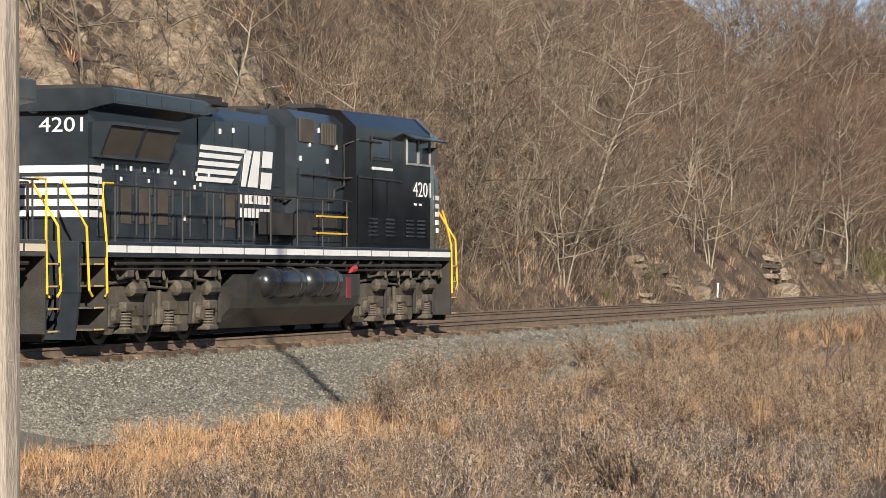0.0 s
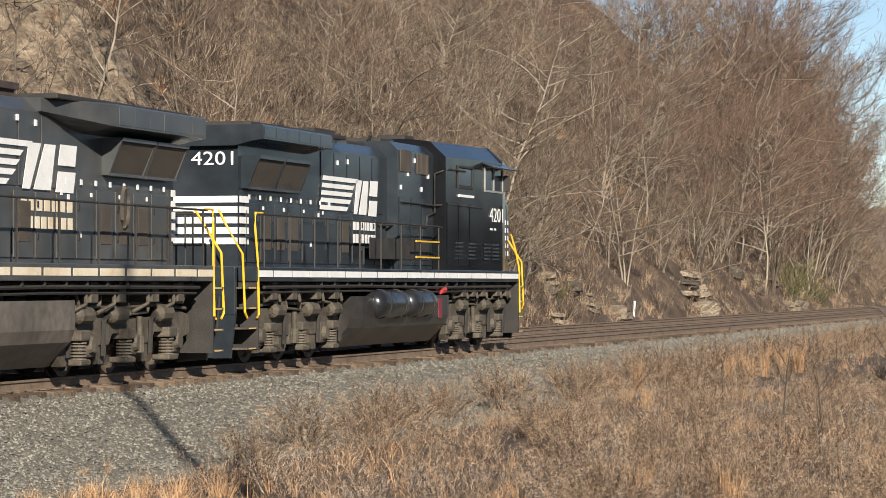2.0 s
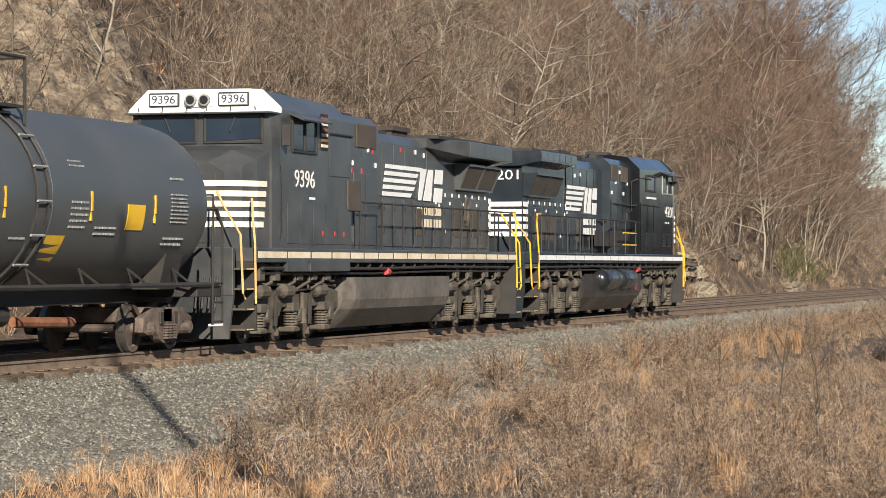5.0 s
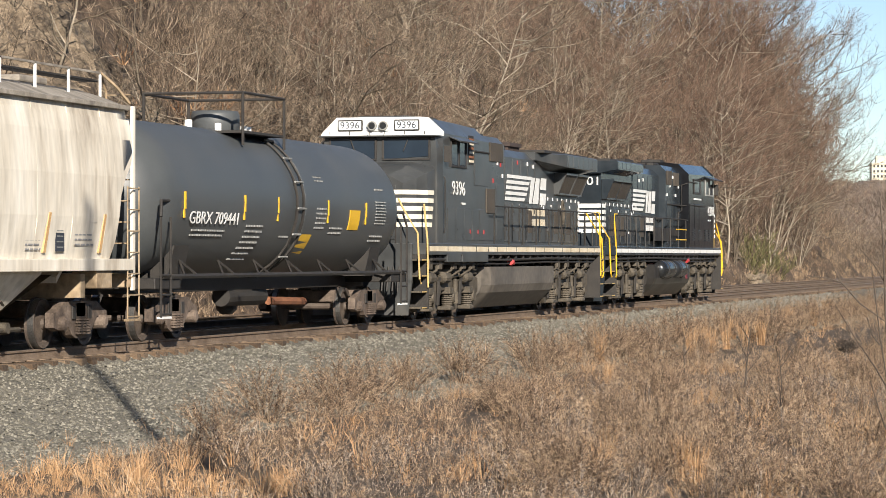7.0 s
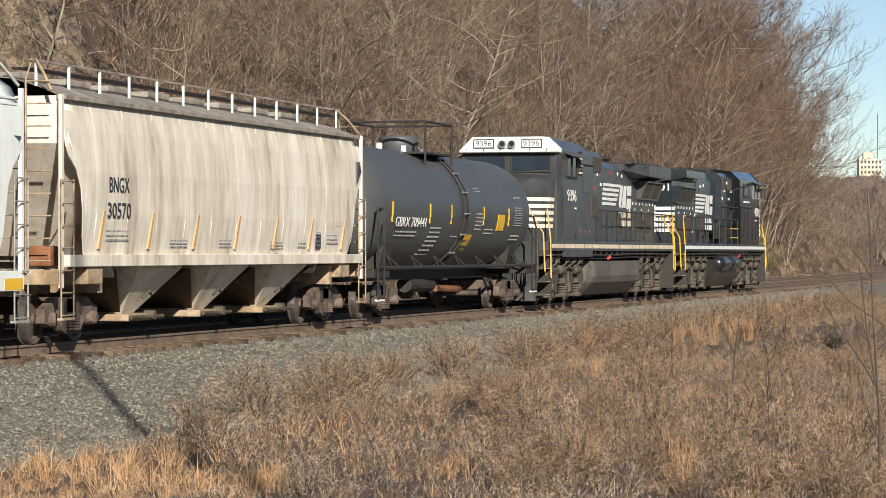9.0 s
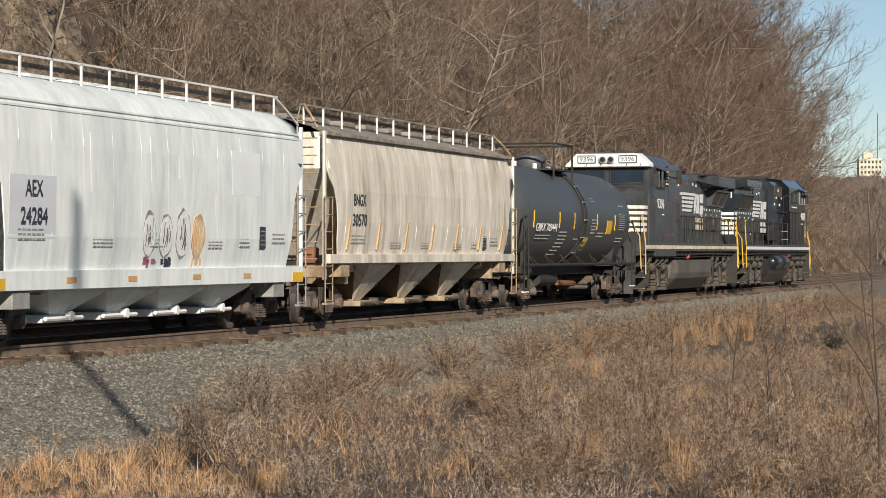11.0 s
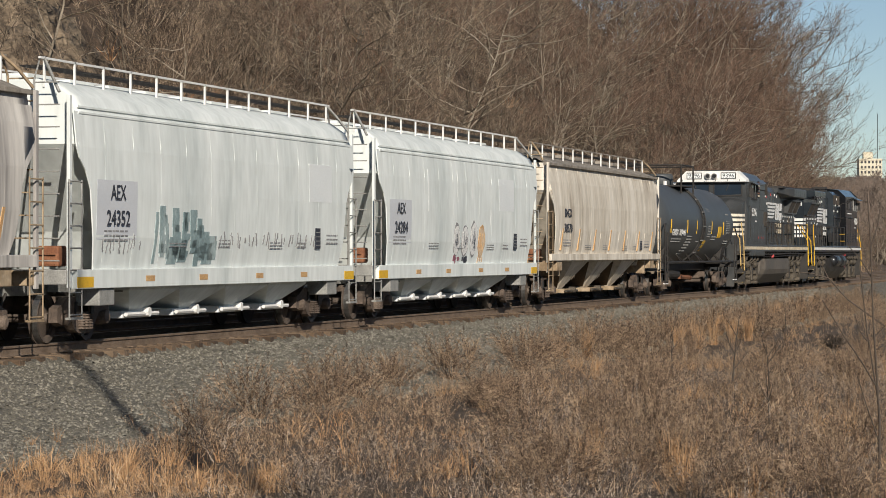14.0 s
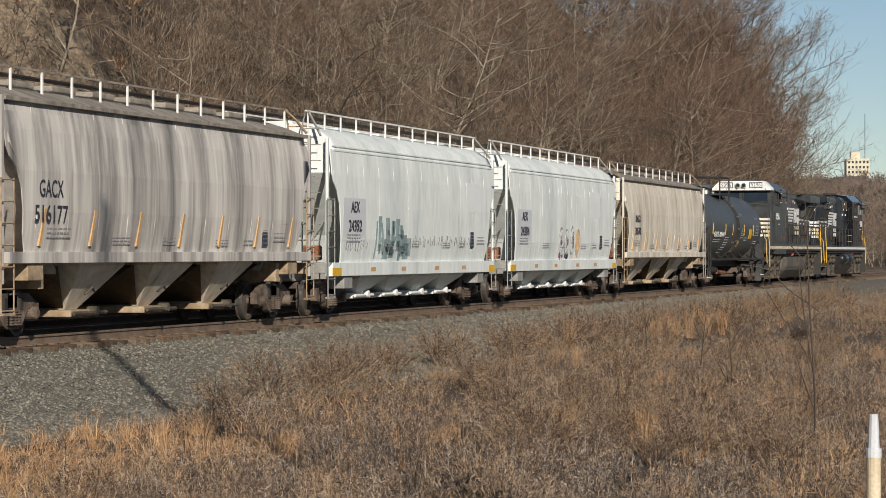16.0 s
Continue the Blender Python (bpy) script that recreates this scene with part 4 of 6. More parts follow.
def tank_car():
    car = thing("tank_car", "black cylindrical tank car with yellow reflectors and white stencils", "tank car")
    R, zc, n = 1.50, 2.60, 48
    half = [(8.28, 0.05), (8.24, 0.45), (8.12, 0.85), (7.9, 1.16), (7.6, 1.38), (7.3, 1.48), (7.0, R), (3, R + 0.008)]
    prof = [(-x, q) for x, q in half] + [(0, R + 0.02)] + half[::-1]
    ring = lambda x, q: [(x, q * math.cos(6.28319 * k / n), zc + q * math.sin(6.28319 * k / n)) for k in range(n)]
    smooth(part("shell", loft(B(), [ring(*p) for p in prof]), M["tank"], car))
    bm = B()
    for x in (0.35,):
        loft(bm, [ring(x - 0.02, R + 0.012), ring(x - 0.015, R + 0.022), ring(x + 0.015, R + 0.022), ring(x + 0.02, R + 0.012)])
    part("weld_ring", bm, M["tank"], car)
    yside = lambda z: -math.sqrt(max(0.01, R * R - (z - zc) ** 2)) - 0.02
    # centre band with ladder rungs
    arc = [math.pi * (0.52 + 0.055 * a) for a in range(17)]
    ladder = part("side_ladder", rod(B(), [(-0.35, 1.56 * math.cos(t), zc + 1.56 * math.sin(t)) for t in arc], 0.03, 5), M["under_dark"], car, "black side ladder")
    part("ladder_rail", rod(B(), [(0.08, 1.56 * math.cos(t), zc + 1.56 * math.sin(t)) for t in arc], 0.03, 5), M["under_dark"], ladder)
    for t in arc[1::2]:
        part("rung", rod(B(), [(-0.40, 1.59 * math.cos(t), zc + 1.59 * math.sin(t)), (0.13, 1.59 * math.cos(t), zc + 1.59 * math.sin(t))], 0.022, 5), M["ladder"], ladder, "pale worn rung")
    # platform, dome and railing
    bm = box(B(), -2.3, 0.3, -1.05, 1.05, 4.00, 4.05)
    part("platform", bm, M["under_dark"], car)
    smooth(part("manway", rod(B(), [(-1.0, 0, 3.9), (-1.0, 0, 4.42), (-1.0, 0, 4.5)], [0.5, 0.5, 0.46], 18), M["tank"], car, "round black valve housing"))
    bm = B()
    for x in (-1.75, -0.2, 0.1):
        rod(bm, [(x, 0.3, 4.05), (x, 0.3, 4.3)], 0.08, 8)
        rod(bm, [(x - 0.05, -0.35, 4.05), (x - 0.05, -0.35, 4.22)], 0.07, 8)
    part("valve", bm, M["white"], car)
    bm = B()
    for y in (-1.05, 1.05):
        for x in (-2.3, 0.3):
            rod(bm, [(x, y, 3.75), (x, y, 4.80)], 0.032, 6)
        rod(bm, [(-2.3, y, 4.80), (0.3, y, 4.80)], 0.032, 6)
    for x in (-2.3, 0.3):
        rod(bm, [(x, -1.05, 4.80), (x, 1.05, 4.80)], 0.032, 6)
    part("platform_railing", bm, M["under_dark"], car)
    # underframe
    bm = box(B(), -8.2, 8.2, -0.35, 0.35, 0.85, 1.2, 0.02)
    for e in (-1, 1):
        box(bm, *sorted((e * 6.9, e * 8.2)), -1.45, 1.45, 0.95, 1.15, 0.02)
        prism(bm, [(-1.1, 1.1), (1.1, 1.1), (1.25, 1.75), (-1.25, 1.75)], *sorted((e * 5.9, e * 6.7)))
    part("centre_sill", bm, M["under_dark"], car)
    for s in (-1, 1):
        bm = rod(B(), [(-7.9, s * 1.46, 1.18), (7.9, s * 1.46, 1.18)], 0.05, 6)
        for i in range(7):
            x = -6.3 + 2.1 * i
            rod(bm, [(x - 0.35, s * 1.44, 1.18), (x, s * 1.2, 1.46), (x + 0.35, s * 1.44, 1.18)], 0.025, 5)
        part("side_rail", bm, M["under_dark"], car, "black side rail under the tank")
        for e in (-1, 1):
            bm = B()
            for x in (e * 7.55, e * 8.05):
                rod(bm, [(x, s * 1.5, 0.45), (x, s * 1.5, 2.25)], 0.025, 6)
            for z in (0.5, 0.85, 1.2):
                rod(bm, [(e * 7.55, s * 1.5, z), (e * 8.05, s * 1.5, z)], 0.022, 6)
            rod(bm, [(e * 8.05, s * 1.5, 2.25), (e * 7.9, s * 1.45, 2.55), (e * 7.2, s * 1.4, 2.55)], 0.03, 6)
            part("end_ladder", bm, M["under_dark"], car)
            part("step", box(B(), *sorted((e * 7.55, e * 8.05)), *sorted((s * 1.42, s * 1.52)), 0.42, 0.46), M["white"], car)
    bm = rod(B(), [(-1.2, -0.2, 0.72), (1.2, -0.2, 0.72)], 0.2, 12)
    part("brake_reservoir", bm, M["under_dark"], car)
    part("brake_rigging", rod(B(), [(1.5, -0.3, 0.6), (3.9, -0.3, 0.55)], 0.09, 8), M["rust"], car, "rusty brake rigging")
    bm = rod(B(), [(-0.3, 0, 1.1), (-0.3, 0, 0.45), (-0.3, 0, 0.35)], [0.22, 0.22, 0.12], 12)
    part("bottom_outlet", bm, M["under_dark"], car)
    # marks
    for x in (-6.85, -3.5, -1.45, 1.9, 4.7):
        bm = B()
        for k in range(3):
            z = 2.25 + 0.16 * k
            box(bm, x, x + 0.06, yside(z + 0.08) - 0.004, yside(z + 0.08) + 0.02, z, z + 0.16)
        part("reflector", bm, M["yellow"], car, "yellow reflector strip")
    for x, z0, z1 in ((3.5, 2.12, 2.55), (0.35, 1.5, 2.0)):
        bm = B()
        m = 4
        for k in range(m):
            a, b = z0 + (z1 - z0) * k / m, z0 + (z1 - z0) * (k + 1) / m
            loft(bm, [[(x, yside(a), a), (x + 0.75, yside(a), a), (x + 0.75, yside(b), b), (x, yside(b), b)], [(x, yside(a) + 0.03, a), (x + 0.75, yside(a) + 0.03, a), (x + 0.75, yside(b) + 0.03, b), (x, yside(b) + 0.03, b)]])
        part("yellow_panel", bm, M["yellow"], car, "yellow placard panel")
    rng = random.Random(8)
    bm = B()
    for x0, x1, z0, z1, r in ((-6.2, -4.4, 1.90, 2.08, 2), (-3.2, -2.2, 1.45, 2.2, 7), (1.1, 1.8, 2.1, 2.6, 5), (5.5, 6.3, 2.25, 2.8, 8), (2.2, 3.1, 2.0, 2.2, 2), (5.4, 6.4, 1.85, 2.05, 2), (1.2, 1.8, 3.1, 3.25, 2), (-1.0, -0.4, 1.9, 2.0, 1), (5.6, 6.2, 3.0, 3.1, 1)):
        for a, b, c, d in scribe(rng, x0, x1, z0, z1, r):
            y = yside((c + d) / 2)
            box(bm, a, b, y - 0.005, y + 0.02, c, d)
    tagged(part("stencil", bm, M["ladder"], car), kind="stuff")
    t = letters("GBRX 709441", 0.24, M["white"], car, -5.15, yside(2.25) - 0.012, 2.25, width=2.7)
    t.matrix_basis = t.matrix_basis @ pose(0, 0, 0, 9, 0, 0)
    for e in (-1, 1):
        coupler(car, e * 8.75, e, M["under"])
        freight_truck(car, e * 6.3)
    return car


def hopper(label, paint, name="covered_hopper", half=8.8, trucks=7.3, bays=3, round_top=False, marks=()):
    """A covered hopper: bulging sides, roof with running board, slope ends with ladders, discharge bays."""
    car = thing("covered_hopper", label, "hopper car", group="covered hoppers of the train")
    Pm = M[paint]
    gear = M["ladder"] if round_top else M["bay"]
    sill = (0.93, 1.25) if round_top else (1.30, 1.50)
    zb = sill[1] - 0.02
    if round_top:
        right = [(1.50, zb), (1.58, 1.8), (1.60, 2.6), (1.59, 3.4), (1.54, 3.9), (1.42, 4.16), (1.1, 4.38), (0.6, 4.50), (0.0, 4.54)]
    else:
        right = [(1.48, zb), (1.57, 2.1), (1.58, 2.9), (1.52, 3.6), (1.44, 4.05), (1.44, 4.12), (1.0, 4.30), (0.55, 4.43), (0.0, 4.48)]
    full = right + [(-y, z) for y, z in reversed(right[:-1])]

    def section(x, low, inset=0.0):
        return [(x, y * (1 - inset), max(z, low)) for y, z in full]
    k = half
    cut = ((0.30, 3.35), (0.75, 2.95), (1.3, 2.45), (1.9, 1.9), (2.35, zb))
    rings = [section(-k + d, z) for d, z in cut] + [section(-k + 2.35 + (2 * k - 4.7) * i / 10, zb) for i in range(1, 10)] + [section(k - d, z) for d, z in reversed(cut)]
    body = part("body", loft(B(), rings), Pm, car)
    for p in body.data.polygons:
        p.use_smooth = abs(p.normal.x) < 0.5
    # outer side sheets, cut back in a curve at the ends
    bite = ((zb, 1.15), (1.8, 0.98), (2.2, 0.90), (2.6, 0.82), (2.9, 0.62), (3.12, 0.34), (3.3, 0.22), (3.6, 0.2), (3.9, 0.2))
    for s in (-1, 1):
        rows = []
        for z, d in bite:
            y = np.interp(z, [p[1] for p in right[:5]], [p[0] for p in right[:5]])
            rows.append([(-k + d, s * (y + 0.008), z), (k - d, s * (y + 0.008), z), (k - d, s * (y - 0.015), z), (-k + d, s * (y - 0.015), z)])
        part("side_sheet", loft(B(), rows), Pm, car)
    # side posts under the skin show as shallow ribs
    m = 11
    for i in range(m):
        x = -k + 1.5 + (2 * k - 3.0) * i / (m - 1)
        for s in (-1, 1):
            pts = [(y, z) for y, z in right[:5]]
            o = [(s * (y + 0.0092), z) for y, z in pts] + [(s * (y - 0.03), z) for y, z in reversed(pts)]
            part("side_rib", prism(B(), o, x - 0.016, x + 0.016), Pm, car)
    if round_top:
        bm = B()
        for z, y in ((3.86, 1.548), (3.96, 1.525)):
            for s in (-1, 1):
                box(bm, -k + 0.4, k - 0.4, *sorted((s * (y - 0.02), s * (y + 0.018))), z, z + 0.035)
        part("roof_rib", bm, Pm, car)
    else:
        bm = B()
        for s in (-1, 1):
            box(bm, -k + 0.25, k - 0.25, *sorted((s * 1.36, s * 1.53)), 4.07, 4.15, 0.01)
        part("eave", bm, M["roof_dirt"], car)
        bm = prism(B(), [(-1.45, 4.14), (-1.0, 4.315), (-0.55, 4.445), (0, 4.495), (0.55, 4.445), (1.0, 4.315), (1.45, 4.14)], -k + 0.3, k - 0.3)
        part("roof", bm, M["roof_dirt"], car, "dark grimy roof")
    # hatches and running board
    for i in range(8):
        x = -k + 1.7 + (2 * k - 3.4) * i / 7
        part("hatch", box(B(), x - 0.6, x + 0.6, -0.34, 0.34, 4.48, 4.6, 0.03), M["roof_dirt"] if not round_top else Pm, car)
    zt = 4.80 if round_top else 4.74
    for s in (-1, 1):
        bm = B()
        for y in (0.62, 0.72, 0.82, 0.92):
            box(bm, -k + 0.1, k - 0.1, *sorted((s * y, s * (y + 0.035))), zt - 0.16, zt - 0.13)
        part("running_board", bm, M["under_dark"], car, "dark grating running board")
        bm = box(B(), -k + 0.1, k - 0.1, *sorted((s * 0.96, s * 1.0)), zt - 0.03, zt + 0.005)
        part("running_board_rail", bm, M["white"] if round_top else M["roof_dirt"], car)
        for i in range(13):
            x = -k + 0.3 + (2 * k - 0.6) * i / 12
            part("board_post", box(B(), x - 0.024, x + 0.024, *sorted((s * 0.965, s * 1.0)), 4.30, zt), M["white"], car)
    # side sill
    for s in (-1, 1):
        part("side_sill", box(B(), -k + 0.25, k - 0.25, *sorted((s * 1.46, s * 1.60)), *sill, 0.01), Pm, car)
        if round_top:
            for x in (-k + 0.6, -4.6, -1.8, 1.5, 4.4, k - 0.6):
                w = 0.35 if abs(x) > 6 else 0.22
                part("reflector", box(B(), x - w, x + w, *sorted((s * 1.59, s * 1.606)), sill[0] + (0.02 if w > 0.3 else 0.1), sill[0] + 0.2), M["yellow"] if w > 0.3 else M["orange"], car)
        else:
            for i in range(7):
                x = -k + 1.7 + (2 * k - 3.4) * i / 6
                bm = loft(B(), [[(x - 0.05, s * 1.545, 1.6), (x + 0.05, s * 1.545, 1.6), (x + 0.2, s * 1.595, 2.25), (x + 0.1, s * 1.595, 2.25)], [(x - 0.05, s * 1.50, 1.6), (x + 0.05, s * 1.50, 1.6), (x + 0.2, s * 1.55, 2.25), (x + 0.1, s * 1.55, 2.25)]])
                part("reflector", bm, M["orange"], car, "faded orange reflector strip")
    # ends: slope sheet, bulkhead posts, ladders, platform
    for e in (-1, 1):
        bm = loft(B(), [[(e * (k - 1.9), -1.3, 1.9), (e * (k - 1.9), 1.3, 1.9), (e * (k - 1.9), 1.3, 2.0), (e * (k - 1.9), -1.3, 2.0)], [(e * (k - 3.0), -1.3, 1.1), (e * (k - 3.0), 1.3, 1.1), (e * (k - 3.0), 1.3, 1.2), (e * (k - 3.0), -1.3, 1.2)]])
        part("slope_sheet", bm, Pm, car)
        bm = box(B(), *sorted((e * (k - 2.4), e * k)), -0.32, 0.32, 0.80, 1.15, 0.02)
        box(bm, *sorted((e * (k - 0.25), e * k)), -1.5, 1.5, 1.0, 1.25, 0.02)
        box(bm, *sorted((e * (k - 2.2), e * (k - 2.0))), -1.4, 1.4, 0.85, 1.25)
        part("end_platform", bm, gear, car)
        for s in (-1, 1):
            part("corner_post", box(B(), *sorted((e * (k - 0.16), e * (k - 0.05))), *sorted((s * 1.48, s * 1.54)), 0.95, 4.15, 0.008), Pm, car)
            bm = B()
            for x in (e * (k + 0.04), e * (k - 0.50)):
                rod(bm, [(x, s * 1.57, 0.45), (x, s * 1.57, 2.75)], 0.016, 5)
            for i in range(7):
                z = 0.5 + 0.37 * i
                rod(bm, [(e * (k + 0.04), s * 1.58, z), (e * (k - 0.5), s * 1.58, z)], 0.013, 5)
            part("side_ladder", bm, gear, car)
            bm = B()
            for i in range(9):
                rod(bm, [(e * (k + 0.06), s * 1.4, 1.4 + 0.37 * i), (e * (k + 0.06), s * 0.95, 1.4 + 0.37 * i)], 0.013, 5)
            rod(bm, [(e * (k + 0.06), s * 0.95, 1.2), (e * (k + 0.06), s * 0.95, 4.4), (e * (k - 0.2), s * 0.95, zt)], 0.022, 5)
            rod(bm, [(e * (k + 0.06), s * 1.4, 4.2), (e * (k - 0.1), s * 1.2, 4.5), (e * (k - 0.3), s * 0.98, zt)], 0.03, 5)
            part("end_ladder", bm, gear, car)
            part("step", box(B(), *sorted((e * (k - 0.5), e * (k + 0.04))), *sorted((s * 1.5, s * 1.6)), 0.42, 0.46), gear, car)
            part("jacking_pad", box(B(), *sorted((e * (trucks + 0.35), e * (trucks - 0.35))), *sorted((s * 1.1, s * 1.55)), sill[0] - 0.3, sill[0], 0.02), gear, car)
        part("brake_valve", box(B(), *sorted((e * (k - 0.9), e * (k - 0.5))), -1.15, -0.75, 1.3, 1.65, 0.04), M["rust"], car, "rusty brake cylinder")
        coupler(car, e * (half + 0.58), e, M["under"])
        freight_truck(car, e * trucks)
    # bays
    span = 2 * (k - 3.1)
    for i in range(bays):
        xc = -span / 2 + span * (i + 0.5) / bays
        w = span / bays / 2
        zo = 0.48 if round_top else 0.42
        k0, k1 = (w, w * 0.98) if round_top else (w * 0.62, w * 0.58)
        bm = loft(B(), [[(xc + a, b, z) for a, b in ((-x, -y), (x, -y), (x, y), (-x, y))] for x, y, z in ((k0, 1.46, sill[0] + 0.1), (k1, 1.40, sill[0] - 0.06), (0.28, 1.02 if round_top else 0.76, zo))])
        bay = part("hopper_bay", bm, M["tan_car"] if paint == "sooty_car" else Pm, car, "sloped discharge bay")
        za, zz, yb = sill[0] - 0.06, zo + 0.02, 0.99 if round_top else 0.74
        for e in (-1, 1):
            x1, x2 = xc + e * (w * 0.98 + 0.004), xc + e * (0.28 + 0.004)
            sheet = loft(B(), [[(x1, -1.28, za), (x1, 1.28, za), (x2, yb, zz), (x2, -yb, zz)], [(x1 - e * 0.02, -1.28, za), (x1 - e * 0.02, 1.28, za), (x2 - e * 0.02, yb, zz), (x2 - e * 0.02, -yb, zz)]])
            # the sheet's colour carries the shade that falls between the bays
            part("bay_slope", sheet, M["bay_dirt_shade"] if not round_top else M["bay_grey"], bay, "slope sheet of the bay with dirt and shade in its colour")
        part("outlet_gate", box(B(), xc - 0.72, xc + 0.72, -1.06, 1.06, zo - 0.12, zo + 0.01, 0.02), M["bay"] if not round_top else M["patch"], bay)
        bm = rod(B(), [(xc - 0.7, -1.12, zo - 0.05), (xc + 0.9, -1.12, zo - 0.05)], 0.04, 6)
        rod(bm, [(xc + 0.3, -1.2, zo - 0.02), (xc + 0.3, -1.0, zo - 0.02)], 0.09, 8)
        rod(bm, [(xc - 0.35, -1.2, zo + 0.3), (xc - 0.15, -1.26, zo + 0.42), (xc + 0.1, -1.2, zo + 0.35)], 0.025, 5)
        part("gate_shaft", bm, M["white"] if round_top else M["under"], bay)
    bm = box(B(), -k + 2.2, k - 2.2, -0.2, 0.2, sill[0] - 0.25, sill[0] + 0.1)
    rod(bm, [(-k + 2.4, -0.9, sill[0] - 0.15), (k - 2.4, -0.9, sill[0] - 0.15)], 0.025, 5)
    part("centre_sill", bm, M["under_dark"], car)
    return car


def side_at(z, round_top):
    pts = [(1.50, 1.23), (1.58, 1.8), (1.60, 2.6), (1.59, 3.4), (1.54, 3.9)] if round_top else [(1.48, 1.48), (1.57, 2.1), (1.58, 2.9), (1.52, 3.6), (1.44, 4.05)]
    for (ya, za), (yb, zb) in zip(pts, pts[1:]):
        if za <= z <= zb:
            return -(ya + (yb - ya) * (z - za) / (zb - za)) - 0.014
    return -1.6


def patch_on(car, x0, x1, z0, z1, round_top, material, name, label):
    """A painted patch that follows the bulge of the side."""
    rows = []
    for i in range(6):
        z = z0 + (z1 - z0) * i / 5
        y = side_at(z, round_top)
        rows.append([(x0, y + 0.02, z), (x1, y + 0.02, z), (x1, y + 0.003, z), (x0, y + 0.003, z)])
    return part(name, loft(B(), rows), M[material], car, label)


def hopper_marks(car, mark, number, x, z, round_top, panel, size=0.27, seed=1):
    """Stencilled mark and number, with rows of small bars for the data."""
    y = side_at(z, round_top) - 0.004
    if panel:
        patch_on(car, x - 0.95, x + 0.95, z - 0.66, z + 0.36, round_top, "patch_blue", "mark_panel", "blue-grey repainted panel")
        y -= 0.008
    letters(mark, size, M["ink"], car, x, y - 0.006, z + 0.14, width=(0.26 * len(mark)) * size / 0.3)
    letters(number, size, M["ink"], car, x, y - 0.006, z - 0.30, width=(0.24 * len(number)) * size / 0.3)
    rng = random.Random(seed)
    half = 7.9
    for k, (a, b, c, d, r) in enumerate(((-half + 1.1, -half + 2.2, 1.72, 1.95, 3), (-3.6, -2.7, 1.62, 1.85, 4), (-0.9, -0.2, 1.62, 1.8, 3), (2.2, 3.0, 1.6, 1.82, 4), (4.0, 4.6, 1.62, 1.85, 3), (6.0, 6.8, 1.7, 1.95, 3))):
        yy = side_at((c + d) / 2, round_top)
        plates("data_stencil", scribe(rng, a, b, c, d, r), yy, M["stencil"], car, -1, 0.003)
    yy = side_at(1.8, round_top)
    plates("tag_panel", [(5.2, 5.55, 1.62, 2.05)], yy + 0.006, M["ink"], car, -1, 0.014, label="black data panel")
    plates("tag_stencil", [(5.24, 5.5, 1.68 + 0.09 * i, 1.70 + 0.09 * i) for i in range(4)], yy - 0.004, M["ladder"], car, -1, 0.01)


def spray(car, round_top, shapes, material, seed, label, fat=1.0, lift=0.0):
    """A sprayed tag as plain slanted strokes. shapes: x0, x1, z0, z1, strokes."""
    rng = random.Random(seed)
    for x0, x1, z0, z1, n in shapes:
        for i in range(n):
            x = x0 + (x1 - x0) * (i + rng.uniform(0.1, 0.9)) / n
            h0, h1 = rng.uniform(z0, z0 + (z1 - z0) * 0.35), rng.uniform(z1 - (z1 - z0) * 0.35, z1)
            w = (x1 - x0) / n * rng.uniform(0.3, 0.85) * fat
            sl = rng.uniform(-0.3, 0.4)
            bm = B()
            q = 5
            for j in range(q):
                za, zb = h0 + (h1 - h0) * j / q, h0 + (h1 - h0) * (j + 1) / q
                xa, xb = x + sl * (za - h0) + rng.uniform(-0.03, 0.03), x + sl * (zb - h0)
                ya, yb = side_at(za, round_top) - lift, side_at(zb, round_top) - lift
                wa = w * rng.uniform(0.8, 1.2)
                loft(bm, [[(xa, ya + 0.02, za), (xa + wa, ya + 0.02, za), (xb + wa, yb + 0.02, zb), (xb, yb + 0.02, zb)], [(xa, ya - 0.003, za), (xa + wa, ya - 0.003, za), (xb + wa, yb - 0.003, zb), (xb, yb - 0.003, zb)]])
            part("spray_stroke", bm, M[material], car, label)


def blob(car, xc, zc, rx, rz, material, label, lift=0.0):
    """A rounded painted shape that follows the bulge of the side."""
    rng = random.Random(int(xc * 100) + int(zc * 10))
    bm = B()
    n = 18
    rim = [(xc + rx * math.cos(6.28319 * k / n) * rng.uniform(0.88, 1.1), zc + rz * math.sin(6.28319 * k / n) * rng.uniform(0.9, 1.08)) for k in range(n)]
    out = [bm.verts.new((x, side_at(z, True) - 0.002 - lift, z)) for x, z in rim]
    back = [bm.verts.new((x, side_at(z, True) + 0.02, z)) for x, z in rim]
    mid = bm.verts.new((xc, side_at(zc, True) - 0.003 - lift, zc))
    for k in range(n):
        q = (k + 1) % n
        bm.faces.new((out[k], out[q], mid))
        bm.faces.new((out[k], back[k], back[q], out[q]))
    bmesh.ops.recalc_face_normals(bm, faces=bm.faces)
    return part("spray_shape", bm, M[material], car, label)


def rows_of(offset):
    return [(t, pose(s + offset, 0, 0)) for t, s in ((0, 57.45), (1.5, 68.66), (3.5, 83.66), (5, 94.75), (9, 124.26), (14.5, 164.21), (16, 175.0))]


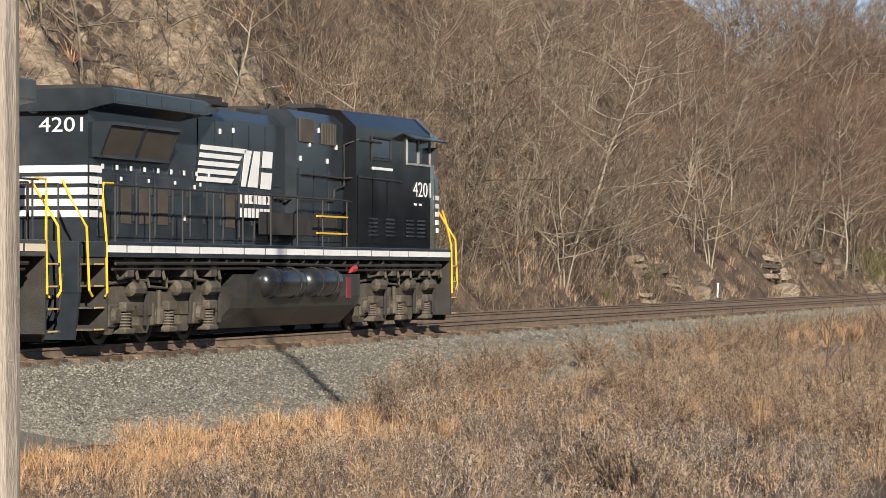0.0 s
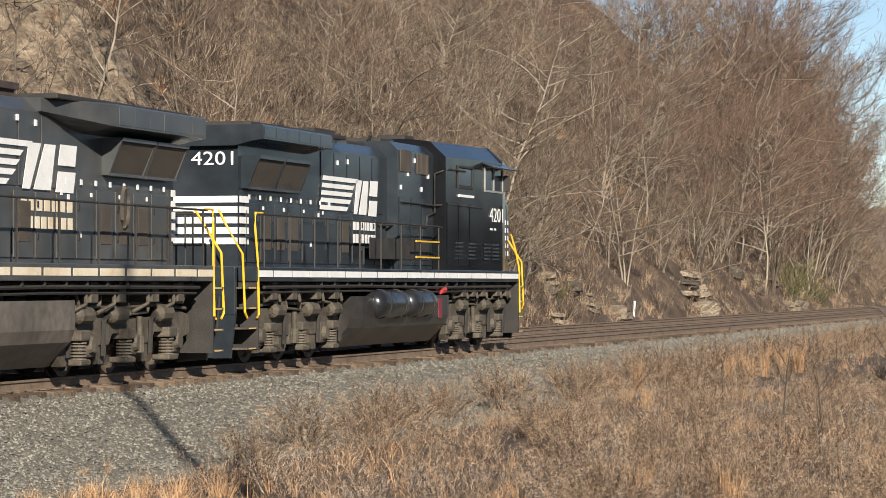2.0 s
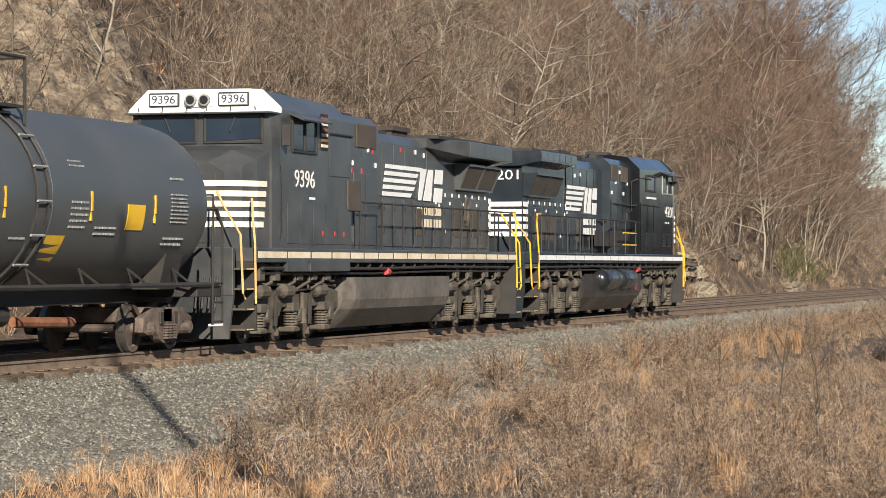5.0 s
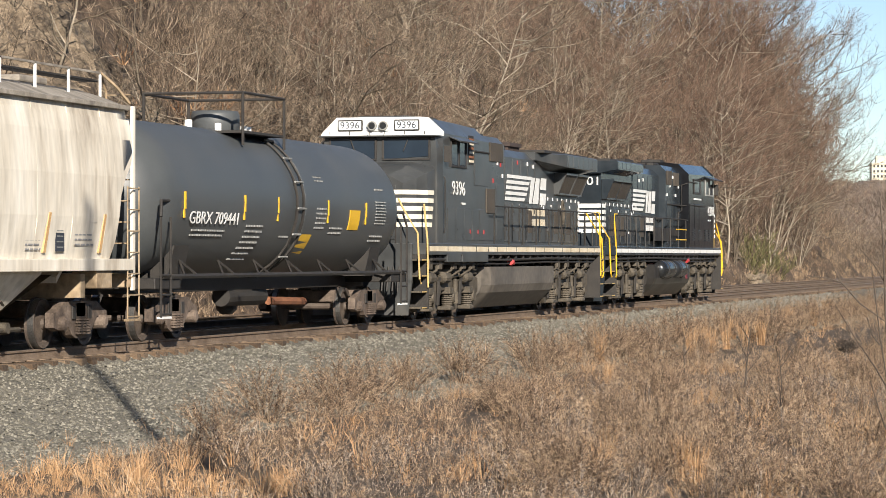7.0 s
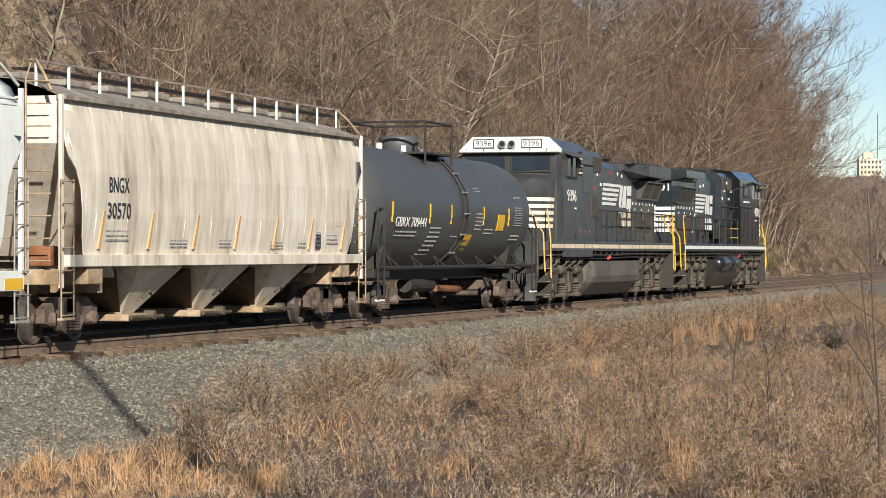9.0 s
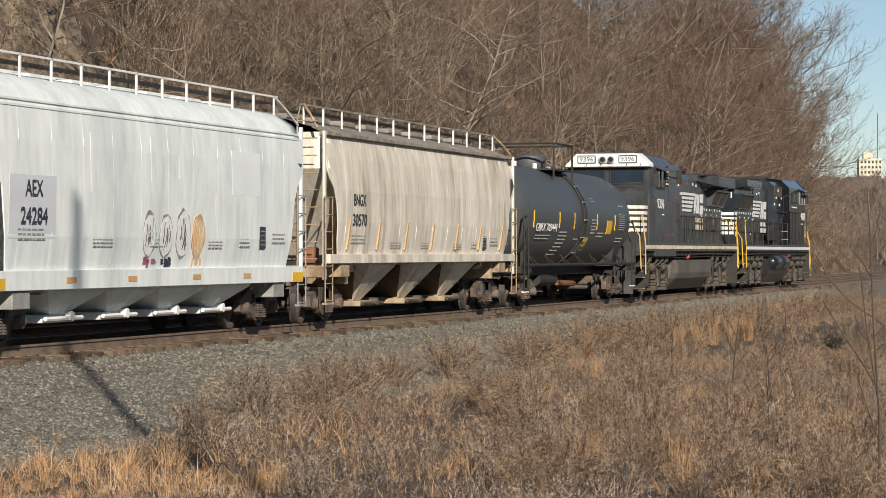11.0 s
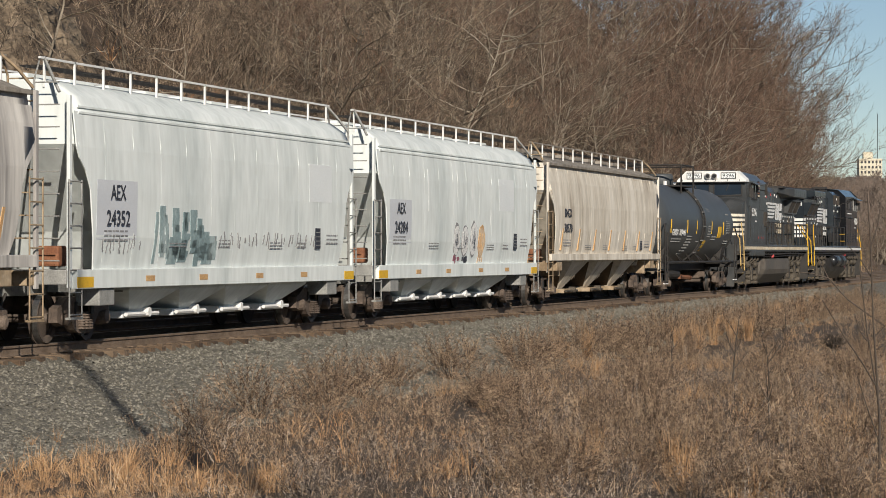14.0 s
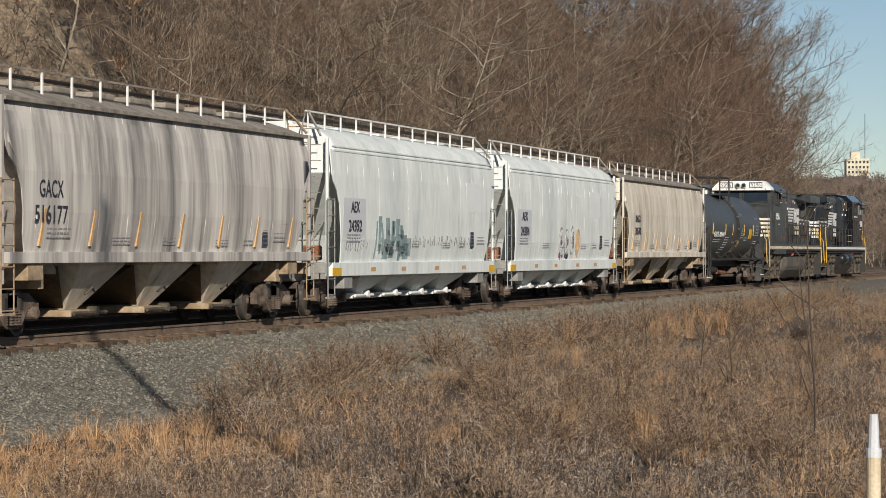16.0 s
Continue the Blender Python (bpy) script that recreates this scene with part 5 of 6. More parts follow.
lead = locomotive("locomotive", "glossy black diesel locomotive with white stripes and number 4201", "4201", "black", "white", True)
trail = locomotive("locomotive", "dusty black diesel locomotive with white brow and number 9396", "9396", "black_old", "cream", False)
tanker = tank_car()
hop_tan = hopper("weathered cream three-bay covered hopper with orange reflectors", "tan_car")
hopper_marks(hop_tan, "BNGX", "30570", -6.3, 2.55, False, False, seed=1)
hop_grey = hopper("pale grey covered hopper with a sprayed tag and yellow corners", "grey_car", half=8.25, trucks=6.55, bays=4, round_top=True)
hopper_marks(hop_grey, "AEX", "24284", -6.2, 2.42, True, True, seed=2)
for bx, bz, rx, rz, paint in ((-0.95, 1.86, 0.33, 0.42, "spray_white"), (-0.1, 1.84, 0.38, 0.40, "spray_white"), (0.8, 1.88, 0.40, 0.46, "spray_white"), (1.6, 1.82, 0.36, 0.42, "spray_peach")):
    blob(hop_grey, bx, bz, rx, rz, "orange" if paint == "spray_peach" else "stencil", "thin outline of a rounded sprayed shape")
    blob(hop_grey, bx + 0.01, bz - 0.01, rx * 0.9, rz * 0.92, paint, "rounded sprayed shape", 0.004)
    spray(hop_grey, True, [(bx - rx * 0.6, bx + rx * 0.5, bz - rz * 0.7, bz + rz * 0.7, 5)], "orange" if paint == "spray_peach" else "ink", int(bx * 50), "dark strokes across the sprayed shape", 0.32, 0.009)
spray(hop_grey, True, [(-1.25, -0.7, 1.26, 1.48, 3)], "spray_pink", 5, "maroon foot of the sprayed tag", 1.3)
spray(hop_grey, True, [(-0.35, 0.2, 1.26, 1.46, 3)], "ink", 6, "dark foot of the sprayed tag", 1.3)
spray(hop_grey, True, [(1.3, 1.9, 1.26, 1.46, 3)], "spray_peach", 7, "peach foot of the sprayed tag", 1.5)
for dx, z0, z1, w in ((-3.75, 2.55, 3.55, 0.09), (0.55, 2.9, 3.3, 0.08), (2.55, 2.25, 2.65, 0.09), (-0.9, 2.8, 3.6, 0.05)):
    patch_on(hop_grey, dx, dx + w, z0, z1, True, "white_streak", "paint_run", "white run of paint")
patch_on(hop_grey, 3.5, 5.2, 2.65, 3.5, True, "patch", "paint_patch", "pale repainted patch")
hop_pale = hopper("pale grey covered hopper with a faded teal tag", "grey_car", half=8.25, trucks=6.55, bays=4, round_top=True)
hopper_marks(hop_pale, "AEX", "24352", -6.2, 2.42, True, True, seed=3)
spray(hop_pale, True, [(-4.5, -1.7, 1.28, 2.4, 9), (-4.3, -1.2, 1.28, 2.1, 8)], "teal", 7, "faded teal sprayed tag", 1.5)
spray(hop_pale, True, [(-1.2, 5.2, 1.6, 1.95, 26)], "stencil", 8, "thin grey scribbles", 0.3)
spray(hop_pale, True, [(-6.9, -5.0, 1.5, 1.85, 10)], "stencil", 9, "faint grey scribbles", 0.3)
patch_on(hop_pale, 4.75, 6.35, 2.6, 3.4, True, "patch", "paint_patch", "pale repainted patch")
hop_soot = hopper("grey soot-streaked three-bay covered hopper with yellow reflectors", "sooty_car")
hopper_marks(hop_soot, "GACX", "516177", -6.7, 2.45, False, False, size=0.31, seed=4)
# ---- vegetation and rock ----
def tube(V, F, pts, radii, sides=4):
    """Adds a tapered tube of triangles to the lists."""
    base = len(V)
    for i, p in enumerate(pts):
        d = (pts[min(i + 1, len(pts) - 1)] - pts[max(i - 1, 0)]).normalized()
        a = d.cross(Vector((0.31, 0.2, 0.93)) if abs(d.z) < 0.85 else Vector((1, 0.1, 0))).normalized()
        b = d.cross(a)
        for k in range(sides):
            t = 2 * math.pi * k / sides
            V.append(p + (a * math.cos(t) + b * math.sin(t)) * radii[i])
    for i in range(len(pts) - 1):
        for k in range(sides):
            p, q = base + i * sides + k, base + i * sides + (k + 1) % sides
            F.append((p, q, q + sides))
            F.append((p, q + sides, p + sides))


def sprig(V, F, p, d, length, width, rng):
    """One twig or blade: a slim triangle."""
    a = d.cross(Vector((rng.uniform(-1, 1), rng.uniform(-1, 1), rng.uniform(-1, 1)))).normalized() * width
    k = len(V)
    V.extend((p - a, p + a, p + d * length))
    F.append((k, k + 1, k + 2))


def bent(rng, p, d, length, n, wander, rise):
    pts = [p.copy()]
    for _ in range(n):
        d = (d + Vector((rng.uniform(-1, 1), rng.uniform(-1, 1), rng.uniform(-1, 1))) * wander + Vector((0, 0, rise))).normalized()
        pts.append(pts[-1] + d * (length / n))
    return pts, d


def bare_tree(seed, height, limbs, spread, red):
    """A leafless broadleaf tree: leaning crooked stems with limbs, and a crown of branches and fine twigs."""
    rng = random.Random(seed)
    V, F, CV, CF = [], [], [], []
    stems = rng.choice((1, 2, 3))
    jolt = lambda lo, hi: Vector((rng.uniform(-1, 1), rng.uniform(-1, 1), rng.uniform(lo, hi)))
    for s in range(stems):
        lean = Vector((rng.uniform(-0.4, 0.4), rng.uniform(-0.45, 0.15), 1)).normalized()
        h = height * rng.uniform(0.75, 1.0)
        r0 = h * 0.0068
        pts, _ = bent(rng, Vector((0.15 * s, 0.1 * s, -0.4)), lean, h, 8, 0.17, 0.05)
        tube(V, F, pts, [r0 * (1.2 - 0.142 * i) for i in range(9)], 5)
        for i in range((limbs + 6) // stems + 1):
            f = rng.uniform(0.15, 0.97)
            j = min(7, int(f * 8))
            p = pts[j].lerp(pts[j + 1], f * 8 - j)
            t = rng.uniform(0, 2 * math.pi)
            d = Vector((math.cos(t), math.sin(t), rng.uniform(0.0, 1.0))).normalized()
            ll = h * spread * (1.2 - 0.75 * f) * rng.uniform(0.7, 1.2)
            lp, _ = bent(rng, p, d, ll * 1.25, 5, 0.30, 0.07)
            tube(V, F, lp, [r0 * (0.56 - 0.085 * k) * (1.25 - 0.55 * f) for k in range(6)], 3)
            for b in range(5):
                g = rng.uniform(0.2, 1.0)
                k = min(4, int(g * 5))
                bp = lp[k].lerp(lp[k + 1], g * 5 - k)
                bd = ((lp[k + 1] - lp[k]).normalized() + jolt(-0.5, 0.9) * 0.8).normalized()
                bl = ll * rng.uniform(0.3, 0.6)
                bpts, bd = bent(rng, bp, bd, bl, 3, 0.28, 0.10)
                for k, w in enumerate((0.22, 0.16, 0.11)):
                    sprig(CV, CF, bpts[k], (bpts[k + 1] - bpts[k]).normalized(), bl * 0.46, r0 * w * 1.25, rng)
                for c in range(4):
                    q = bpts[1 + c % 3] if c < 3 else bpts[rng.randint(1, 2)].lerp(bpts[3], rng.random())
                    cd = (bd + jolt(-0.4, 1) * 0.85).normalized()
                    cl = bl * rng.uniform(0.35, 0.7)
                    cp, cd = bent(rng, q, cd, cl, 2, 0.28, 0.12)
                    sprig(CV, CF, cp[0], (cp[1] - cp[0]).normalized(), cl * 0.62, 0.0095, rng)
                    sprig(CV, CF, cp[0].lerp(cp[1], 0.7), (cp[2] - cp[0]).normalized(), cl * 0.65, 0.008, rng)
                    for e in range(5):
                        u = rng.uniform(0.1, 1.0)
                        tp = cp[0].lerp(cp[1], u * 2) if u < 0.5 else cp[1].lerp(cp[2], u * 2 - 1)
                        sprig(CV, CF, tp, (cd + jolt(-0.8, 1) * 1.3).normalized(), rng.uniform(0.2, 0.6), rng.uniform(0.005, 0.009), rng)
    tree = thing("bare_tree", "leafless grey-barked tree with reddish twigs on the bank" if red else "leafless brown-grey tree with fine twigs on the bank", "tree", group="bare trees on the bank")
    arrays("trunk", V, F, M["bark"], tree)
    arrays("crown", CV, CF, M["twig_red"] if red else M["twig"], tree)
    return tree


def clump(seed, stems, height, splay, twigs, width, twig_len, wild=0.8, dab=0.55):
    """Points and triangles of one tuft or shrub. wild: how far the twigs turn from their stem; dab: their width."""
    rng = random.Random(seed)
    V, F = [], []
    for i in range(stems):
        t = rng.uniform(0, 2 * math.pi)
        s = rng.uniform(0.05, splay)
        d = Vector((math.cos(t) * s, math.sin(t) * s, 1)).normalized()
        p = Vector((math.cos(t), math.sin(t), 0)) * rng.uniform(0, 0.12 * height + 0.02)
        h = height * rng.uniform(0.55, 1.0)
        if twigs:
            pts, d = bent(rng, p, d, h, 3, 0.24, 0.05)
            for a, b, w in zip(pts, pts[1:], (1.3, 1.0, 0.7)):
                sprig(V, F, a, (b - a).normalized(), (b - a).length * 1.35, width * w, rng)
            for e in range(twigs):
                u = rng.uniform(0.3, 1.0) * 3
                k = min(2, int(u))
                tp = pts[k].lerp(pts[k + 1], u - k)
                td = (d + Vector((rng.uniform(-1, 1), rng.uniform(-1, 1), rng.uniform(-0.1, 0.9) if wild < 1 else rng.uniform(-0.9, 0.8))) * wild).normalized()
                sprig(V, F, tp, td, twig_len * rng.uniform(0.5, 1.2), width * dab, rng)
        else:
            m = p + d * (h * 0.55)
            q = t + rng.uniform(-1.2, 1.2)
            d2 = (d * 0.8 + Vector((math.cos(q) * s, math.sin(q) * s, -rng.uniform(0, 0.7) * s)) * rng.uniform(0.4, 1.5)).normalized()
            a = d.cross(Vector((rng.uniform(-1, 1), rng.uniform(-1, 1), 0.1))).normalized() * width
            k = len(V)
            V.extend((p - a, p + a, m + a * 0.8, m - a * 0.8, m + d2 * (h * 0.45)))
            F.extend(((k, k + 1, k + 2), (k, k + 2, k + 3), (k + 3, k + 2, k + 4)))
    return np.array([tuple(v) for v in V]), np.array(F)


def strewn(name, kinds, spots, material, label, category):
    """Many tufts joined into one object. spots: x, y, z, size."""
    rng = random.Random(len(spots))
    VV, FF, n = [], [], 0
    for x, y, z, s in spots:
        V, F = rng.choice(kinds)
        t = rng.uniform(0, 6.283)
        c, q = math.cos(t) * s, math.sin(t) * s
        W = np.empty_like(V)
        W[:, 0], W[:, 1], W[:, 2] = V[:, 0] * c - V[:, 1] * q + x, V[:, 0] * q + V[:, 1] * c + y, V[:, 2] * s * rng.uniform(0.8, 1.25) + z
        VV.append(W)
        FF.append(F + n)
        n += len(V)
    return tagged(arrays(name, np.concatenate(VV), np.concatenate(FF), material), label, category, kind="stuff")


def orange_zone(x, y):
    """Where broomsedge stands thick: by the gravel where the field is nearest, and in two far patches."""
    near = 0.75 if x < 33.2 + 2.5 * bump_at(x, y, 0.6) and y > -9.2 + 1.5 * bump_at(x, y, 0.4) else 0.0
    far = max(0.0, 1 - math.hypot((x - 80) / 9, (y + 6.0) / 1.5)) + max(0.0, 1 - math.hypot((x - 100) / 9, (y + 6.2) / 1.3))
    return near + far


def field_plants():
    rng = random.Random(11)
    blades = [clump(20 + i, 9, 0.45, 1.4, 0, 0.0036, 0) for i in range(8)]
    sedge = [clump(40 + i, 22, 0.45, 0.8, 0, 0.0036, 0) for i in range(6)]
    weeds = [clump(60 + i, 5, 0.5, 1.1, 17, 0.0034, 0.052, 1.5, 1.3) for i in range(10)]
    brooms = [clump(80 + i, 16, 0.7, 1.1, 18, 0.0042, 0.07, 1.3, 1.0) for i in range(6)]

    def spots(n, test, zs=(0.6, 1.2)):
        out = []
        while len(out) < n:
            d = math.sqrt(rng.uniform(20 ** 2, 140 ** 2)) if rng.random() < 0.42 else rng.uniform(24, 72)
            a = radians(rng.uniform(4.2, 26))
            if rng.random() < 0.13:
                d, a = rng.uniform(16, 29), radians(rng.uniform(6, 36))
            x, y = d * math.cos(a) - 2, d * math.sin(a) - 19.8
            if -24 < y < -4.9 and test(x, y):
                lump = 0.85 + 0.75 * noise.noise(Vector((x * 0.55, y * 0.75, 6.0)))
                out.append((x, y, ground_height(x, y) - 0.02, rng.uniform(*zs) * lump))
        return out
    patch = lambda x, y: noise.noise(Vector((x * 0.13, y * 0.3, 1.0))) + 0.5 * noise.noise(Vector((x * 0.5, y * 0.7, 8.0)))
    edge = lambda x, y: y < -6.1 + 0.8 * noise.noise(Vector((x * 0.35, 0, 0))) or rng.random() < 0.05
    gappy = lambda x, y: noise.noise(Vector((x * 0.8, y * 1.3, 4.0))) > 0.02
    grey = lambda x, y: 0.35 + 0.5 * patch(x + 15, y) + (0.5 if y < -9.5 and x < 62 else -0.15)
    strewn("dry_grass", blades, spots(2000, lambda x, y: edge(x, y) and gappy(x, y), (0.45, 1.05)), M["grass"], "dry tan grass of the field", "grass")
    strewn("broomsedge", sedge, spots(1500, lambda x, y: edge(x, y) and rng.random() < orange_zone(x, y) * 0.9 + (0.5 if patch(x, y) > 0.48 else 0.06), (0.55, 1.1)), M["grass_orange"], "orange-tan broomsedge tufts in the field", "grass")
    strewn("dead_weeds", weeds, spots(4000, lambda x, y: edge(x, y) and rng.random() < grey(x, y) and gappy(x + 9, y) and orange_zone(x, y) < 0.5, (0.5, 1.2)), M["weed"], "grey-brown dead weed stalks in the field", "weeds")
    strewn("brown_weeds", weeds, spots(3300, lambda x, y: edge(x, y) and rng.random() > grey(x, y) - 0.25 and gappy(x + 20, y) and (orange_zone(x, y) < 0.5 or rng.random() < 0.2), (0.5, 1.25)), M["brush"], "brown dead weeds in the field", "weeds")
    verge = []
    for _ in range(260):
        x, y = rng.uniform(92, 190), rng.uniform(-10.5, -4.7)
        verge.append((x, y, ground_height(x, y) - 0.03, rng.uniform(0.8, 1.5)))
    strewn("field_brush", brooms, verge + spots(420, lambda x, y: edge(x, y) and patch(x + 60, y) > -0.05 and orange_zone(x, y) < 0.5, (0.5, 1.1)), M["brush"], "low brown twiggy brush in the field", "brush")


def shrub(seed, label, name="bush", stems=80, height=1.0, material="brush", twigs=40, splay=1.3, w=0.004, tl=0.09):
    V, F = clump(seed, stems, height, splay, twigs, w, tl, 1.3, 0.9)
    ob = thing(name, label, "bush" if name == "bush" else "grass", group="bushes at the gravel's edge")
    arrays("crown", V, F, M[material], ob)
    return ob


def bank_plants():
    rng = random.Random(5)
    kinds = [bare_tree(100 + i, h, n, sp, red) for i, (h, n, sp, red) in enumerate(((11, 14, 0.42, False), (9, 13, 0.46, True), (12.5, 16, 0.40, False), (8, 12, 0.5, False), (10.5, 15, 0.44, True), (7, 12, 0.5, False)))]
    used = set()

    def put(x, y, s, which=None):
        z = hill_height(x, y)
        if z is None:
            z = ground_height(x, y)
        i = rng.randrange(6) if which is None else which
        m = Matrix.Translation((x, y, z)) @ pose(0, 0, 0, rng.uniform(-4, 14), rng.uniform(-10, 10), rng.uniform(-90, 90)) @ Matrix.Diagonal((s, s, s, 1))
        if i not in used:
            used.add(i)
            kinds[i].matrix_basis = m
        else:
            copy_thing(kinds[i], m @ Matrix.Diagonal([1 / v for v in kinds[i].scale] + [1]))
    for i in range(6):
        put(120 + 9 * i, 14 + 1.5 * (i % 3), 0.9, i)
    n = 0
    while n < 205:
        x = rng.uniform(58, 150) if rng.random() < 0.55 else rng.uniform(150, 215)
        y = 8.6 + abs(rng.gauss(0, 1)) * (3 + 0.045 * x) + (1.0 if x < 85 else 0)
        if y > 34 or (x < 88 and y < 19 and rng.random() < 0.8) or (y + 19.6) / x < 0.139:
            continue
        red = rng.random() < (0.12 if x < 125 else 0.62)
        put(x, y, rng.uniform(0.5, 0.95) * (1.0 if x < 165 else 1.25), rng.choice((1, 4)) if red else rng.choice((0, 2, 3, 5)))
        n += 1
    for _ in range(24):
        x = rng.uniform(165, 215)
        put(x, max(10.0, 0.144 * x - 19.6) + rng.uniform(0, 8), rng.uniform(1.0, 1.35), rng.choice((1, 4, 4, 0)))
    for _ in range(20):
        x = rng.uniform(186, 216)
        put(x, max(12.0, 0.146 * x - 19.6) + rng.uniform(0, 5), rng.uniform(1.25, 1.6), rng.choice((1, 4, 4, 1, 2)))
    # the tall pale trees that end the wood
    for x, y, s, k in ((210, 10.6, 1.4, 2), (214, 11.4, 1.45, 0), (206, 11.0, 1.45, 2), (220, 11.0, 1.2, 3), (226, 11.4, 1.0, 5), (217, 10.4, 1.2, 0), (203, 10.0, 1.2, 3), (208, 12.5, 1.4, 0), (213, 12.6, 1.35, 3), (200, 10.5, 1.3, 1), (211, 9.4, 1.0, 5)):
        put(x, y, s, k)
    for _ in range(12):
        x = rng.uniform(212, 234)
        put(x, 0.1385 * x - 19.6 + rng.uniform(0, 2.5), rng.uniform(0.75, 1.1), rng.choice((1, 4)))
    for _ in range(24):
        x = rng.uniform(215, 275)
        put(x, max(9.0, 0.131 * x - 19.6) + rng.uniform(0, 5), rng.uniform(0.4, 0.7), rng.choice((1, 4, 5, 3)))
    for _ in range(26):
        x = rng.uniform(270, 430)
        put(x, rng.uniform(0.098, 0.15) * x - 19.6, rng.uniform(0.45, 0.75), rng.choice((5, 1)))
    leafy = [clump(700 + i, 34, 1.9, 1.3, 30, 0.022, 0.22) for i in range(2)]
    for i, (x, y, sz) in enumerate(((178, 8.3, 1.3), (181, 8.8, 1.6), (185, 8.4, 1.3), (117, 8.6, 0.6), (108, 8.2, 0.5), (192, 8.6, 1.2))):
        V, F = leafy[i % 2]
        ob = thing("evergreen_shrub", "dull green shrub at the foot of the bank", "shrub", Matrix.Translation((x, y, (hill_height(x, y) or -0.4) - 0.1)) @ Matrix.Diagonal((sz, sz, sz, 1)), group="green shrubs of the bank")
        arrays("foliage", V, F, M["green"], ob)
    # undergrowth of the bank
    shrubs = [clump(200 + i, 11, 1.5, 1.3, 14, 0.0085, 0.36) for i in range(8)]
    spots = []
    while len(spots) < 1500:
        x, y = rng.uniform(50, 130) if rng.random() < 0.55 else rng.uniform(130, 260), 7.4 + abs(rng.gauss(0, 1)) * 7
        if (noise.noise(Vector((x * 0.15, y * 0.3, 2))) < -0.15 and y < 11) or (x < 88 and 9.5 < y < 18.5 and rng.random() < 0.85):
            continue
        z = hill_height(x, y)
        if z is not None:
            spots.append((x, y, z - 0.05, rng.uniform(0.5, 1.3) * (1.0 if y < 10 else 1.5)))
    strewn("undergrowth", shrubs, spots, M["thicket"], "tangled brown undergrowth on the bank", "brush")
    # leaves that hang on through the winter
    flakes = [clump(260 + i, 10, 1.0, 1.3, 8, 0.03, 0.12) for i in range(3)]
    spots = []
    for _ in range(70):
        x = rng.uniform(60, 150)
        y = 9 + abs(rng.gauss(0, 1)) * 5
        spots.append((x, y, (hill_height(x, y) or 0) + rng.uniform(0.3, 2.2), rng.uniform(0.5, 1.1)))
    strewn("hanging_leaves", flakes, spots, M["leaf"], "russet dead leaves still hanging in the thicket", "leaves")
    far = [clump(280 + i, 16, 9.0, 1.1, 14, 0.13, 2.2, 1.2, 0.7) for i in range(4)]
    spots = []
    for _ in range(330):
        r, a = rng.uniform(420, 1000), radians(rng.uniform(4.5, 8.2))
        spots.append((r * math.cos(a), r * math.sin(a) - 20, -1 + max(0, (r - 650) * 0.045), rng.uniform(0.6, 1.25)))
    for _ in range(190):
        r, a = rng.uniform(1250, 1950), radians(rng.uniform(4.0, 8.0))
        spots.append((r * math.cos(a), r * math.sin(a) - 20, float(np.interp(r, (900, 1500, 1900, 2300), (8, 28, 44, 44))), rng.uniform(0.8, 1.6)))
    strewn("far_woods", far, spots, M["far"], "distant bare woods under the ridge", "woods")
    tufts = [clump(230 + i, 30, 0.9, 0.7, 0, 0.007, 0) for i in range(4)]
    spots = []
    while len(spots) < 1100:
        x, y = rng.uniform(45, 250), 7.2 + abs(rng.gauss(0, 1)) * 2.5
        z = hill_height(x, y)
        spots.append((x, y, (ground_height(x, y) if z is None else z) - 0.03, rng.uniform(0.4, 1.0)))
    strewn("bank_grass", tufts, spots, M["grass"], "dry straw-coloured grass at the foot of the bank", "grass")


def ledge(seed):
    """An angular sandstone block, split along its beds."""
    rng = random.Random(seed)
    bm = B()
    z = 0.0
    for k in range(rng.randint(2, 4)):
        w, d, h = rng.uniform(0.6, 1.5), rng.uniform(0.6, 1.2), rng.uniform(0.18, 0.55)
        ox = rng.uniform(-0.3, 0.3)
        n = rng.randint(6, 8)
        ring = [(math.cos(6.283 * i / n) * w * rng.uniform(0.75, 1.1) + ox, math.sin(6.283 * i / n) * d * rng.uniform(0.75, 1.1)) for i in range(n)]
        loft(bm, [[(x, y, z) for x, y in ring], [(x * 0.98 + rng.uniform(-0.04, 0.04), y * 0.98 + rng.uniform(-0.04, 0.04), z + h + rng.uniform(-0.05, 0.05)) for x, y in ring]])
        z += h - 0.02
    bmesh.ops.triangulate(bm, faces=bm.faces)
    bmesh.ops.subdivide_edges(bm, edges=bm.edges, cuts=2)
    for v in bm.verts:
        v.co += Vector(noise.noise_vector(v.co * 1.8 + Vector((seed, 0, 0)))) * 0.17 + Vector(noise.noise_vector(v.co * 6 + Vector((seed, 3, 0)))) * 0.06
    return tagged(part("rock_ledge", bm, M["rock"]), "tan layered sandstone outcrop in the bank", "rock", group="rocks of the bank")


